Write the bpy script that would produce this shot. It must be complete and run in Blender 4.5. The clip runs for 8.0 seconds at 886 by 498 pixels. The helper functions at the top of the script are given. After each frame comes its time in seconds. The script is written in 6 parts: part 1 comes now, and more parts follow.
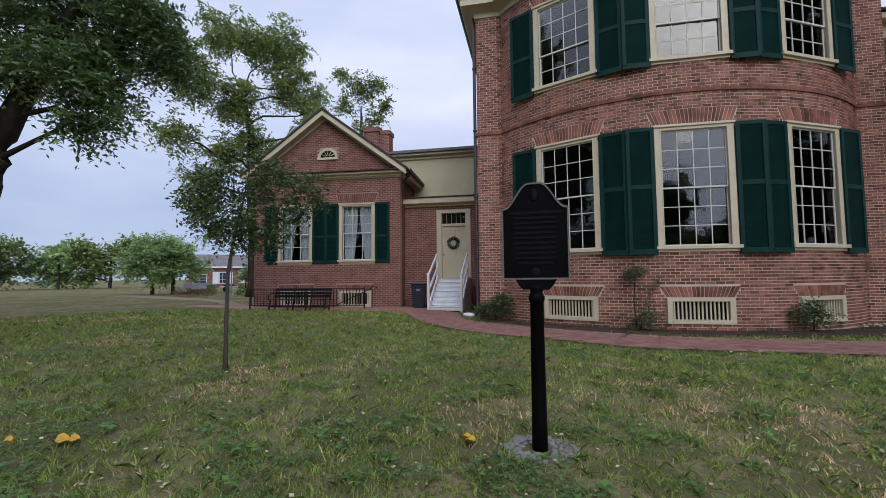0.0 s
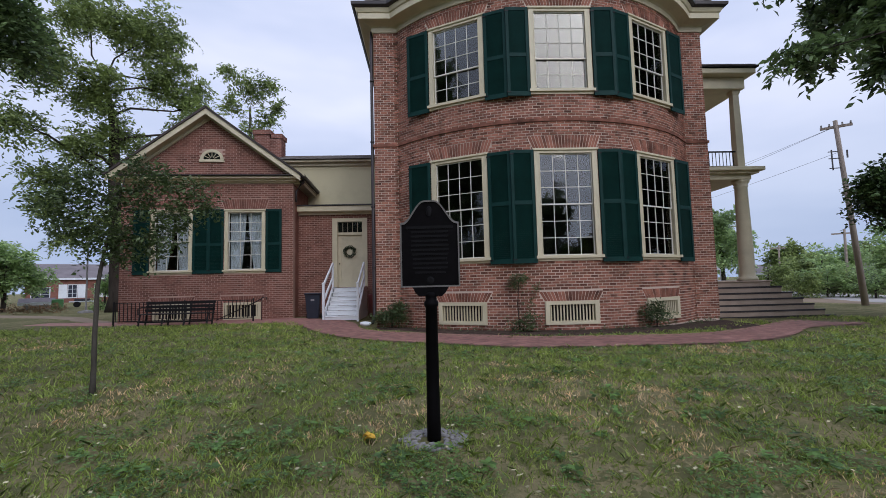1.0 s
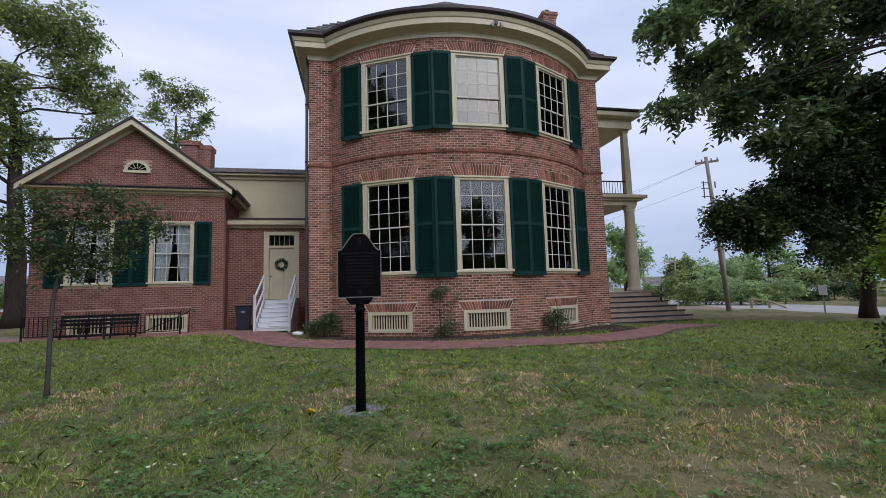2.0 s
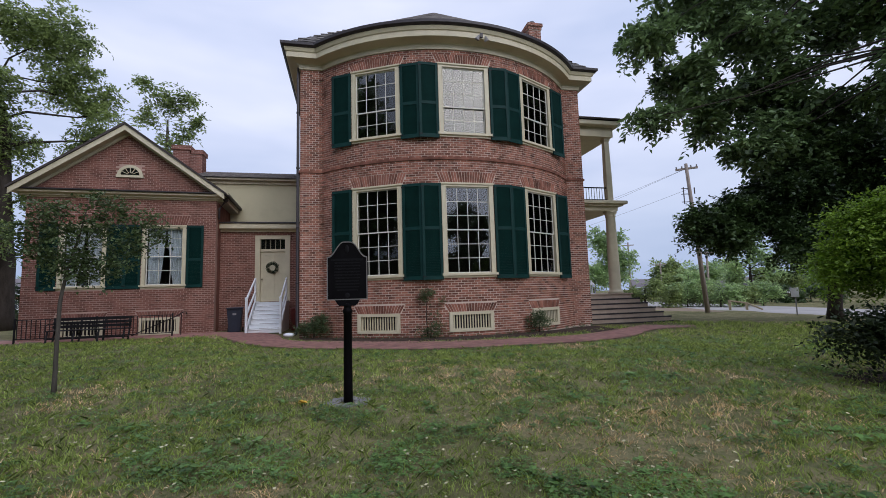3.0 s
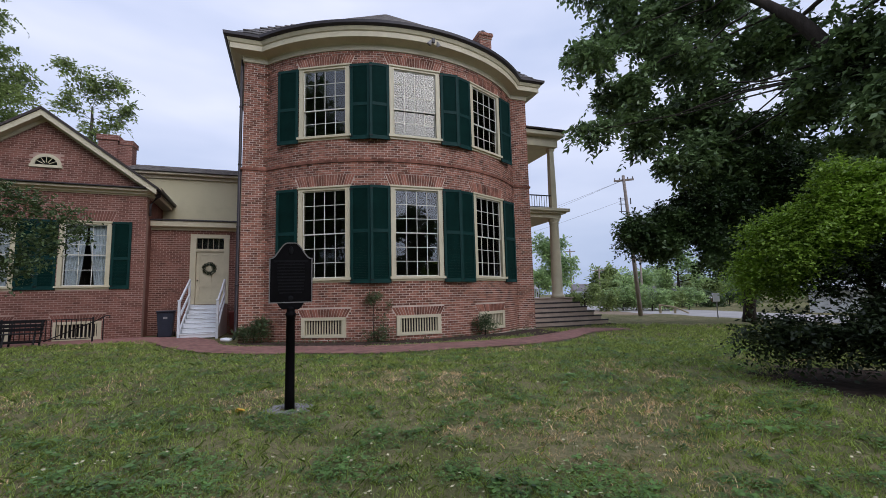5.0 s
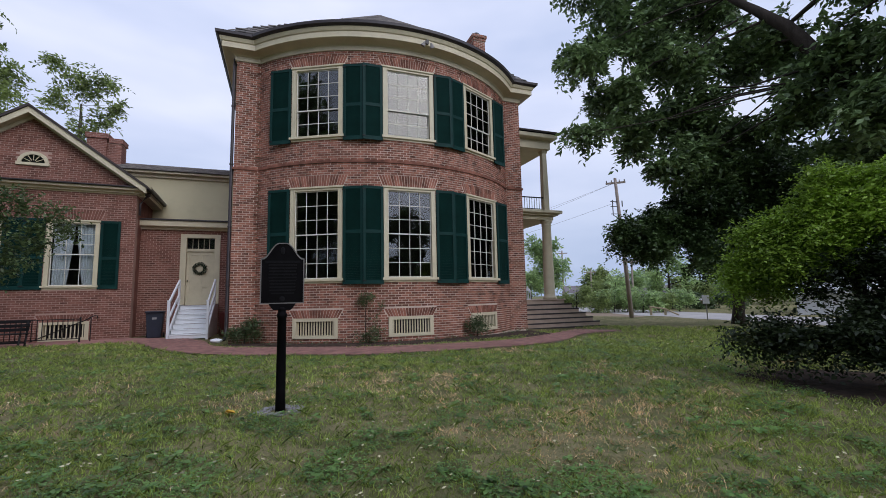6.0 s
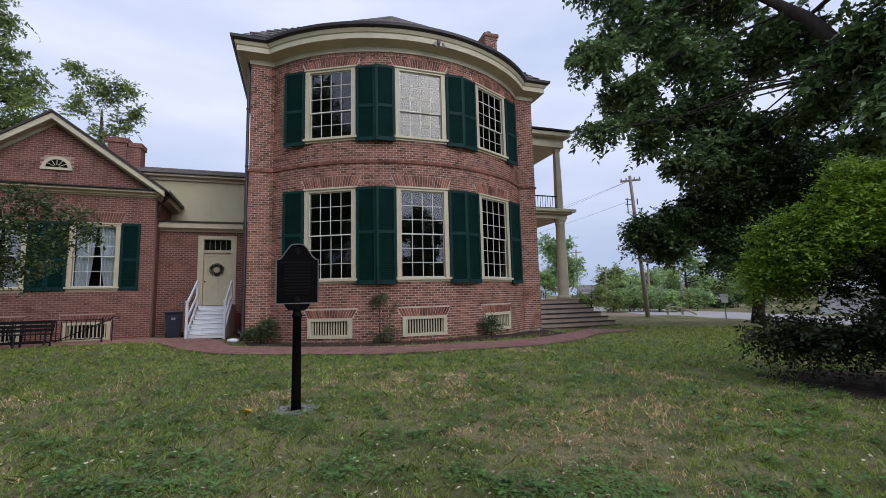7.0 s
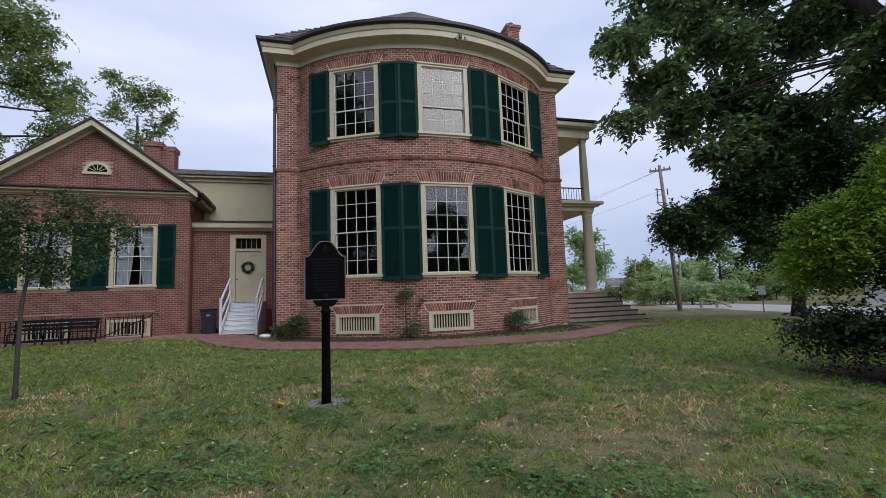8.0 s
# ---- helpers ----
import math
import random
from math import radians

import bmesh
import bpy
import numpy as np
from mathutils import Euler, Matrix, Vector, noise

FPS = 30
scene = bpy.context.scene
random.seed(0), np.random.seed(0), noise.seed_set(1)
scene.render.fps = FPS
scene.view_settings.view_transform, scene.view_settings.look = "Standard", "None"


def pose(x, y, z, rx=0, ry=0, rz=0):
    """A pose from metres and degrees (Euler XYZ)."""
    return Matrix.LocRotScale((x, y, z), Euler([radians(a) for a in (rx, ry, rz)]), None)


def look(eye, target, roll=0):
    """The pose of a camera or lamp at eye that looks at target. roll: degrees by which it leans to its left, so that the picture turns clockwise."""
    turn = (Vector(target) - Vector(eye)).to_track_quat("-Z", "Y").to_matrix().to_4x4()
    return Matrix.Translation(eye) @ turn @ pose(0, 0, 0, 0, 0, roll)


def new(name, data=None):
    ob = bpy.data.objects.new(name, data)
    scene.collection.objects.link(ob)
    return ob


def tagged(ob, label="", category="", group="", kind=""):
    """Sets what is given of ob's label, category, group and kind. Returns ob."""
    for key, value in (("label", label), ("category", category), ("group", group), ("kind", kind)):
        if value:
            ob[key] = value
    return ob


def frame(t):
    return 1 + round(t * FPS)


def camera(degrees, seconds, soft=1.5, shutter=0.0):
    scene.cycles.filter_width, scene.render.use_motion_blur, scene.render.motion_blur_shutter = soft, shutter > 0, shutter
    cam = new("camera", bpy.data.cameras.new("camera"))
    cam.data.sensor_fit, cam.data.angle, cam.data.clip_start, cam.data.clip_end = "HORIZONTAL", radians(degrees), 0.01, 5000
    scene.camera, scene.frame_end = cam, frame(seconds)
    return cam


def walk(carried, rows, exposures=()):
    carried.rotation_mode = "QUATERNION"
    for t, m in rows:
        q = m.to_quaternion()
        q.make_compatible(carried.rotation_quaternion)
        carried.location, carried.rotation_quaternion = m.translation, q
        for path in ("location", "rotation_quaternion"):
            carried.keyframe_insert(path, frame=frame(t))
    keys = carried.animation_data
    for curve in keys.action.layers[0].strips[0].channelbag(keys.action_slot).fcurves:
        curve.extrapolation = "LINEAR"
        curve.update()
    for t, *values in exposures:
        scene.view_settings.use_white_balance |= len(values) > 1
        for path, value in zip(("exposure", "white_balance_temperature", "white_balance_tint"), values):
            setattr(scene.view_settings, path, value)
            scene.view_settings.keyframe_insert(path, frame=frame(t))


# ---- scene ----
# ---- camera and its path ----
cam = camera(91.25, 8.0, soft=0.8)
EYE = 1.35
# seconds, x, y, z, yaw (left positive), pitch, lean to the right
ROWS = [
    (0.0, -0.62, 2.28, 0.0, 25.70, 3.56, 0.60),
    (0.5, -0.60, 2.25, 0.0, 21.20, 3.60, 0.75),
    (1.0, -0.54, 1.96, 0.0, 11.95, 4.45, 1.40),
    (1.5, -0.42, 1.38, 0.0, 5.60, 5.25, 1.50),
    (1.7, -0.33, 1.06, 0.0, 4.10, 5.45, 1.60),
    (2.3, -0.06, 0.20, 0.0, 2.60, 5.85, 1.72),
    (3.0, 0.0, 0.0, 0.0, 1.74, 5.96, 1.74),
    (3.5, 0.0, 0.0, 0.0, 0.0, 6.16, 1.87),
    (4.0, 0.0, 0.0, 0.0, -1.58, 6.26, 1.81),
    (4.5, 0.0, 0.0, 0.0, -3.25, 6.23, 1.61),
    (5.0, 0.0, 0.0, 0.0, -5.11, 6.22, 1.46),
    (6.5, 0.0, 0.0, 0.0, -6.12, 6.41, 1.26),
    (7.0, 0.0, 0.0, 0.0, -4.35, 6.37, 1.45),
    (7.5, 0.0, 0.0, 0.0, -2.87, 6.24, 1.90),
    (8.0, 0.0, 0.0, 0.0, -1.01, 5.81, 2.02),
]


def aim(x, y, z, yaw, pitch, lean):
    a, p = radians(yaw), radians(pitch)
    eye = Vector((x, y, EYE + z))
    return look(eye, eye + Vector((-math.sin(a) * math.cos(p), math.cos(a) * math.cos(p), math.sin(p))), -lean)


walk(cam, [(r[0], aim(*r[1:])) for r in ROWS])

# ---- light: an overcast sky, a weak wide sun behind the clouds ----
world = bpy.data.worlds.new("overcast_sky")
scene.world = world
world.use_nodes = True
wn, wl = world.node_tree.nodes, world.node_tree.links
sky = wn.new("ShaderNodeTexSky")
sky.sky_type, sky.sun_disc = "NISHITA", False
sky.sun_elevation, sky.sun_rotation = radians(29), radians(145)
sky.dust_density, sky.air_density = 3.0, 1.2
dim = wn.new("ShaderNodeVectorMath")
dim.operation = "SCALE"
dim.inputs["Scale"].default_value = 0.12
wl.new(sky.outputs[0], dim.inputs[0])
wco = wn.new("ShaderNodeTexCoord")
wmap = wn.new("ShaderNodeMapping")
wmap.inputs["Scale"].default_value = (1.0, 1.0, 3.2)
wl.new(wco.outputs["Generated"], wmap.inputs[0])
cloud = wn.new("ShaderNodeTexNoise")
cloud.inputs["Scale"].default_value, cloud.inputs["Detail"].default_value = 1.6, 4.0
wl.new(wmap.outputs[0], cloud.inputs["Vector"])
cramp = wn.new("ShaderNodeValToRGB")
cramp.color_ramp.elements[0].position, cramp.color_ramp.elements[1].position = 0.36, 0.66
cramp.color_ramp.elements[0].color = (0.50, 0.575, 0.80, 1)
cramp.color_ramp.elements[1].color = (0.75, 0.785, 0.97, 1)
wl.new(cloud.outputs["Fac"], cramp.inputs[0])
wmix = wn.new("ShaderNodeMixRGB")
wmix.inputs[0].default_value = 0.94
wl.new(dim.outputs[0], wmix.inputs[1])
wl.new(cramp.outputs[0], wmix.inputs[2])
# the clouds glow round the hidden sun, behind the viewer
SUN_WAY = Vector((0.50, -0.72, 0.48)).normalized()
dot = wn.new("ShaderNodeVectorMath")
dot.operation = "DOT_PRODUCT"
dot.inputs[1].default_value = SUN_WAY
wl.new(wco.outputs["Generated"], dot.inputs[0])
glow = wn.new("ShaderNodeMapRange")
glow.inputs[1].default_value, glow.inputs[2].default_value, glow.inputs[3].default_value, glow.inputs[4].default_value = 0.62, 1.0, 1.0, 2.7
glow.interpolation_type = "SMOOTHERSTEP"
wl.new(dot.outputs["Value"], glow.inputs[0])
lit = wn.new("ShaderNodeVectorMath")
lit.operation = "SCALE"
wl.new(wmix.outputs[0], lit.inputs[0])
wl.new(glow.outputs[0], lit.inputs["Scale"])
rise = wn.new("ShaderNodeSeparateXYZ")
wl.new(wco.outputs["Generated"], rise.inputs[0])
bank = wn.new("ShaderNodeMapRange")
bank.interpolation_type = "SMOOTHSTEP"
bank.inputs[1].default_value, bank.inputs[2].default_value, bank.inputs[3].default_value, bank.inputs[4].default_value = 0.02, 0.48, 0.0, 1.0
wl.new(rise.outputs["Z"], bank.inputs[0])
tone = wn.new("ShaderNodeMixRGB")
tone.inputs[1].default_value, tone.inputs[2].default_value = (0.64, 0.72, 0.80, 1), (1.05, 1.05, 1.05, 1)
wl.new(bank.outputs[0], tone.inputs[0])
banked = wn.new("ShaderNodeVectorMath")
banked.operation = "MULTIPLY"
wl.new(lit.outputs[0], banked.inputs[0])
wl.new(tone.outputs[0], banked.inputs[1])
wl.new(banked.outputs[0], wn["Background"].inputs["Color"])
wn["Background"].inputs["Strength"].default_value = 1.13
sun = new("sun", bpy.data.lights.new("sun", "SUN"))
sun.data.energy, sun.data.angle, sun.data.color = 0.35, radians(25), (1.0, 0.91, 0.76)
sun.matrix_world = look(SUN_WAY * 60, (0, 0, 0))
scene.view_settings.exposure = 0.0

# ---- materials ----
def material(name, colour, rough=0.7, metal=0.0, spread=0.25, scale=6.0, fine=60.0, bump=0.15, spec=0.4, island=0.0, obj_random=0.0, stretch=(1, 1, 1), dirt=0.0):
    """A surface with colour variation at two scales, relief, and roughness that follows it."""
    m = bpy.data.materials.new(name)
    m.use_nodes = True
    n, l = m.node_tree.nodes, m.node_tree.links
    b = n["Principled BSDF"]
    co = n.new("ShaderNodeTexCoord")
    mp = n.new("ShaderNodeMapping")
    mp.inputs["Scale"].default_value = stretch
    l.new(co.outputs["Object"], mp.inputs[0])
    big, small = n.new("ShaderNodeTexNoise"), n.new("ShaderNodeTexNoise")
    big.inputs["Scale"].default_value, small.inputs["Scale"].default_value = scale, fine
    big.inputs["Detail"].default_value, small.inputs["Detail"].default_value = 5, 3
    for t in (big, small):
        l.new(mp.outputs[0], t.inputs["Vector"])
    add = n.new("ShaderNodeMath")
    add.operation = "MULTIPLY_ADD"
    add.inputs[1].default_value = 0.45
    l.new(small.outputs["Fac"], add.inputs[0])
    l.new(big.outputs["Fac"], add.inputs[2])
    last = add.outputs[0]
    for kind, amount in (("Random Per Island", island), ("Random", obj_random)):
        if amount:
            src = n.new("ShaderNodeNewGeometry" if kind.endswith("Island") else "ShaderNodeObjectInfo")
            ma = n.new("ShaderNodeMath")
            ma.operation = "MULTIPLY_ADD"
            ma.inputs[1].default_value = amount
            l.new(src.outputs[kind], ma.inputs[0])
            off = n.new("ShaderNodeMath")
            off.operation = "SUBTRACT"
            off.inputs[1].default_value = amount / 2
            l.new(last, off.inputs[0])
            l.new(off.outputs[0], ma.inputs[2])
            last = ma.outputs[0]
    r = n.new("ShaderNodeValToRGB")
    c = Vector(colour)
    r.color_ramp.elements[0].position, r.color_ramp.elements[1].position = 0.35, 1.05 if island else 0.98
    r.color_ramp.elements[0].color = (*(c * (1 - spread)), 1)
    r.color_ramp.elements[1].color = (*[min(1, v * (1 + spread)) for v in c], 1)
    l.new(last, r.inputs[0])
    out = r.outputs[0]
    if dirt:
        d = n.new("ShaderNodeTexNoise")
        d.inputs["Scale"].default_value, d.inputs["Detail"].default_value, d.inputs["Roughness"].default_value = 1.3, 7, 0.65
        l.new(co.outputs["Object"], d.inputs["Vector"])
        dr = n.new("ShaderNodeMapRange")
        dr.inputs[1].default_value, dr.inputs[2].default_value, dr.inputs[4].default_value = 0.5, 0.72, dirt
        l.new(d.outputs["Fac"], dr.inputs[0])
        mx = n.new("ShaderNodeMixRGB")
        mx.inputs[2].default_value = (*(c * 0.45), 1)
        l.new(dr.outputs[0], mx.inputs[0])
        l.new(out, mx.inputs[1])
        out = mx.outputs[0]
    l.new(out, b.inputs["Base Color"])
    b.inputs["Roughness"].default_value, b.inputs["Metallic"].default_value = rough, metal
    b.inputs["Specular IOR Level"].default_value = spec
    if bump:
        bp = n.new("ShaderNodeBump")
        bp.inputs["Strength"].default_value, bp.inputs["Distance"].default_value = bump, 0.02
        l.new(add.outputs[0], bp.inputs["Height"])
        l.new(bp.outputs[0], b.inputs["Normal"])
    return m


def leaf_material(name, colour, spread=0.35, through_it=0.35, scale=0.6, gloss=0.35):
    m = bpy.data.materials.new(name)
    m.use_nodes = True
    n, l = m.node_tree.nodes, m.node_tree.links
    b = n["Principled BSDF"]
    g = n.new("ShaderNodeNewGeometry")
    co, nz = n.new("ShaderNodeTexCoord"), n.new("ShaderNodeTexNoise")
    nz.inputs["Scale"].default_value = scale
    l.new(co.outputs["Object"], nz.inputs["Vector"])
    add = n.new("ShaderNodeMath")
    add.operation = "MULTIPLY_ADD"
    add.inputs[1].default_value = 0.5
    l.new(g.outputs["Random Per Island"], add.inputs[0])
    l.new(nz.outputs["Fac"], add.inputs[2])
    r = n.new("ShaderNodeValToRGB")
    c = Vector(colour)
    r.color_ramp.elements[0].position, r.color_ramp.elements[1].position = 0.4, 1.05
    r.color_ramp.elements[0].color = (*(c * (1 - spread)), 1)
    r.color_ramp.elements[1].color = (c[0] * (1 + spread * 1.4), c[1] * (1 + spread), c[2] * (1 + spread * 0.6), 1)
    l.new(add.outputs[0], r.inputs[0])
    l.new(r.outputs[0], b.inputs["Base Color"])
    b.inputs["Roughness"].default_value, b.inputs["Specular IOR Level"].default_value = 0.42, gloss
    tr, mx = n.new("ShaderNodeBsdfTranslucent"), n.new("ShaderNodeMixShader")
    l.new(r.outputs[0], tr.inputs[0])
    mx.inputs[0].default_value = through_it
    l.new(b.outputs[0], mx.inputs[1])
    l.new(tr.outputs[0], mx.inputs[2])
    l.new(mx.outputs[0], n["Material Output"].inputs[0])
    return m


def glass_material():
    m = bpy.data.materials.new("window_glass")
    m.use_nodes = True
    n, l = m.node_tree.nodes, m.node_tree.links
    tr, gl, mx, fr = (n.new("ShaderNode" + k) for k in ("BsdfTransparent", "BsdfGlossy", "MixShader", "Fresnel"))
    gl.inputs["Roughness"].default_value = 0.015
    tr.inputs[0].default_value = (0.82, 0.85, 0.85, 1)
    fr.inputs["IOR"].default_value = 1.55
    nz, bp, co = n.new("ShaderNodeTexNoise"), n.new("ShaderNodeBump"), n.new("ShaderNodeTexCoord")
    nz.inputs["Scale"].default_value = 2.2
    bp.inputs["Strength"].default_value, bp.inputs["Distance"].default_value = 0.035, 0.05
    l.new(co.outputs["Object"], nz.inputs["Vector"])
    l.new(nz.outputs["Fac"], bp.inputs["Height"])
    l.new(bp.outputs[0], gl.inputs["Normal"])
    l.new(fr.outputs[0], mx.inputs[0])
    l.new(tr.outputs[0], mx.inputs[1])
    l.new(gl.outputs[0], mx.inputs[2])
    l.new(mx.outputs[0], n["Material Output"].inputs[0])
    return m


def ground_material():
    """Lawn soil and thatch: green, with dry straw-coloured patches and bare spots."""
    m = bpy.data.materials.new("lawn_soil")
    m.use_nodes = True
    n, l = m.node_tree.nodes, m.node_tree.links
    b, co = n["Principled BSDF"], n.new("ShaderNodeTexCoord")
    tex = []
    for s, d in ((0.45, 6), (2.2, 6), (24, 5), (120, 3)):
        t = n.new("ShaderNodeTexNoise")
        t.inputs["Scale"].default_value, t.inputs["Detail"].default_value = s, d
        l.new(co.outputs["Object"], t.inputs["Vector"])
        tex.append(t)
    def blend(a, b2, w):
        x = n.new("ShaderNodeMath")
        x.operation = "MULTIPLY_ADD"
        x.inputs[1].default_value = w
        l.new(b2, x.inputs[0])
        l.new(a, x.inputs[2])
        return x.outputs[0]
    f = blend(blend(tex[0].outputs[0], tex[1].outputs[0], 0.7), tex[2].outputs[0], 0.35)
    r = n.new("ShaderNodeValToRGB")
    e = r.color_ramp.elements
    e[0].position, e[0].color = 0.72, (0.050, 0.088, 0.024, 1)
    e[1].position, e[1].color = 1.34, (0.27, 0.225, 0.12, 1)
    for p, c in ((1.00, (0.088, 0.116, 0.038, 1)), (1.16, (0.145, 0.140, 0.062, 1))):
        x = e.new(p)
        x.color = c
    sc = n.new("ShaderNodeMapRange")
    sc.inputs[1].default_value, sc.inputs[2].default_value = 0.7, 1.35
    l.new(f, sc.inputs[0])
    for x in e:
        x.position = max(0, min(1, (x.position - 0.7) / 0.65))
    l.new(sc.outputs[0], r.inputs[0])
    l.new(r.outputs[0], b.inputs["Base Color"])
    b.inputs["Roughness"].default_value, b.inputs["Specular IOR Level"].default_value = 0.95, 0.1
    bp = n.new("ShaderNodeBump")
    bp.inputs["Strength"].default_value, bp.inputs["Distance"].default_value = 0.7, 0.03
    l.new(blend(tex[2].outputs[0], tex[3].outputs[0], 0.6), bp.inputs["Height"])
    l.new(bp.outputs[0], b.inputs["Normal"])
    return m


BRICK = material("red_brick", (0.225, 0.096, 0.066), 0.85, spread=0.68, scale=3.0, fine=90, bump=0.35, spec=0.2, island=0.45, dirt=0.35)
BRICK_ONE = material("red_brick_single", (0.225, 0.096, 0.066), 0.85, spread=0.68, scale=3.0, fine=90, bump=0.35, spec=0.2, obj_random=0.45, dirt=0.35)
BRICK_WING = material("wing_brick", (0.18, 0.080, 0.060), 0.85, spread=0.5, scale=2.0, fine=90, bump=0.3, spec=0.2, island=0.3, dirt=0.25)
MORTAR = material("lime_mortar", (0.57, 0.465, 0.385), 0.95, spread=0.3, scale=1.2, fine=70, bump=0.3, spec=0.1, dirt=0.4)
MORTAR_WING = material("wing_mortar", (0.40, 0.27, 0.22), 0.95, spread=0.25, scale=1.2, fine=70, bump=0.3, spec=0.1)
SASH = material("off_white_sash_paint", (0.66, 0.64, 0.56), 0.5, spread=0.08, scale=3, fine=40, bump=0.05)
CREAM = material("cream_paint", (0.56, 0.50, 0.345), 0.5, spread=0.10, scale=2.5, fine=40, bump=0.05, dirt=0.2)
STUCCO = material("pale_yellow_stucco", (0.56, 0.51, 0.33), 0.85, spread=0.07, scale=0.8, fine=50, bump=0.15, dirt=0.15)
WHITE = material("white_paint", (0.70, 0.72, 0.74), 0.5, spread=0.08, scale=3, fine=50, bump=0.05, dirt=0.2)
GREEN = material("dark_green_paint", (0.0055, 0.031, 0.027), 0.55, spread=0.3, scale=3, fine=70, bump=0.08, spec=0.12)
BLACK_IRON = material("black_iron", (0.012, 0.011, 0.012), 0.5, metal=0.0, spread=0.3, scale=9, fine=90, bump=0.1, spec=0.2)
GUTTER = material("dark_bronze_gutter", (0.035, 0.028, 0.03), 0.45, spread=0.3, scale=5, fine=60, bump=0.05)
SHINGLE = material("weathered_wood_shingle", (0.16, 0.145, 0.135), 0.9, spread=0.4, scale=4, fine=80, bump=0.4, island=0.6)
DARK_SHINGLE = material("dark_shingle", (0.055, 0.045, 0.042), 0.9, spread=0.35, scale=4, fine=80, bump=0.4, island=0.5)
# the dimness of the unlit rooms is put into this dark colour
ROOM = material("unlit_room_tone", (0.10, 0.085, 0.07), 0.9, spread=0.15, scale=1, fine=30, bump=0.05)
CURTAIN = material("sheer_white_curtain", (0.72, 0.76, 0.82), 0.85, spread=0.08, scale=4, fine=120, bump=0.1)
GLASS = glass_material()
SIGN_BLACK = material("black_cast_sign", (0.0045, 0.004, 0.0045), 0.6, spread=0.3, scale=12, fine=150, bump=0.15, spec=0.06)
SIGN_GREY = material("tarnished_lettering", (0.0105, 0.010, 0.011), 0.6, spec=0.08, spread=0.2, scale=12, fine=150, bump=0.1)
BARK = material("brown_bark", (0.045, 0.037, 0.031), 0.95, spread=0.5, scale=5, fine=40, bump=0.9, spec=0.1, stretch=(1, 1, 0.25))
GREY_BARK = material("grey_bark", (0.085, 0.075, 0.062), 0.9, spread=0.3, scale=9, fine=70, bump=0.5, spec=0.1, stretch=(1, 1, 0.4))
PAVER = material("red_brick_paver", (0.33, 0.165, 0.135), 0.85, spread=0.35, scale=3, fine=90, bump=0.3, island=0.4, dirt=0.3)
PAVER_JOINT = material("sand_joint", (0.26, 0.17, 0.14), 0.95, spread=0.3, scale=3, fine=60, bump=0.3)
MULCH = material("dark_mulch", (0.060, 0.042, 0.032), 0.95, spread=0.6, scale=9, fine=70, bump=1.0, spec=0.1)
STONE = material("pale_stone", (0.24, 0.23, 0.22), 0.9, spread=0.3, scale=8, fine=60, bump=0.4, island=0.4)
STONE_STEP = material("tan_painted_step", (0.37, 0.285, 0.22), 0.8, spread=0.2, scale=2, fine=50, bump=0.15, dirt=0.25)
BIN = material("navy_plastic", (0.022, 0.027, 0.042), 0.4, spread=0.2, scale=5, fine=90, bump=0.05)
POLE_WOOD = material("weathered_pole_wood", (0.30, 0.25, 0.21), 0.9, spread=0.3, scale=4, fine=50, bump=0.5, stretch=(1, 1, 0.1))
ASPHALT = material("pale_asphalt", (0.38, 0.36, 0.34), 0.95, spread=0.2, scale=0.6, fine=40, bump=0.2, spec=0.2)
DIRT_TRACK = material("worn_dirt", (0.26, 0.20, 0.145), 0.95, spread=0.25, scale=0.8, fine=40, bump=0.3, spec=0.1)
SOIL = ground_material()

# ---- building helpers ----
def smooth(a, b, x):
    t = max(0.0, min(1.0, (x - a) / (b - a)))
    return t * t * (3 - 2 * t)


def part(name, bm, mat, parent=None, label="", shade=False):
    """Links a bmesh as one mesh object under a thing or a part."""
    me = bpy.data.meshes.new(name)
    bm.normal_update()
    bm.to_mesh(me)
    bm.free()
    me.materials.append(mat)
    if shade:
        me.polygons.foreach_set("use_smooth", [True] * len(me.polygons))
    ob = new(name, me)
    if parent is not None:
        ob.parent = parent
    if label:
        tagged(ob, label)
    return ob


def empty(name, m, label, category, group="", kind=""):
    ob = new(name)
    ob.empty_display_size = 0.2
    ob.matrix_world = m
    return tagged(ob, label, category, group, kind)


def box(bm, x0, x1, y0, y1, z0, z1, m=None, bevel=0.0):
    vs = [bm.verts.new(Vector((x, y, z)) if m is None else m @ Vector((x, y, z))) for x in (x0, x1) for y in (y0, y1) for z in (z0, z1)]
    fs = [bm.faces.new([vs[i] for i in f]) for f in ((0, 1, 3, 2), (4, 6, 7, 5), (0, 4, 5, 1), (2, 3, 7, 6), (0, 2, 6, 4), (1, 5, 7, 3))]
    if bevel:
        bmesh.ops.bevel(bm, geom=list({e for f in fs for e in f.edges}), offset=bevel, segments=1, affect="EDGES")


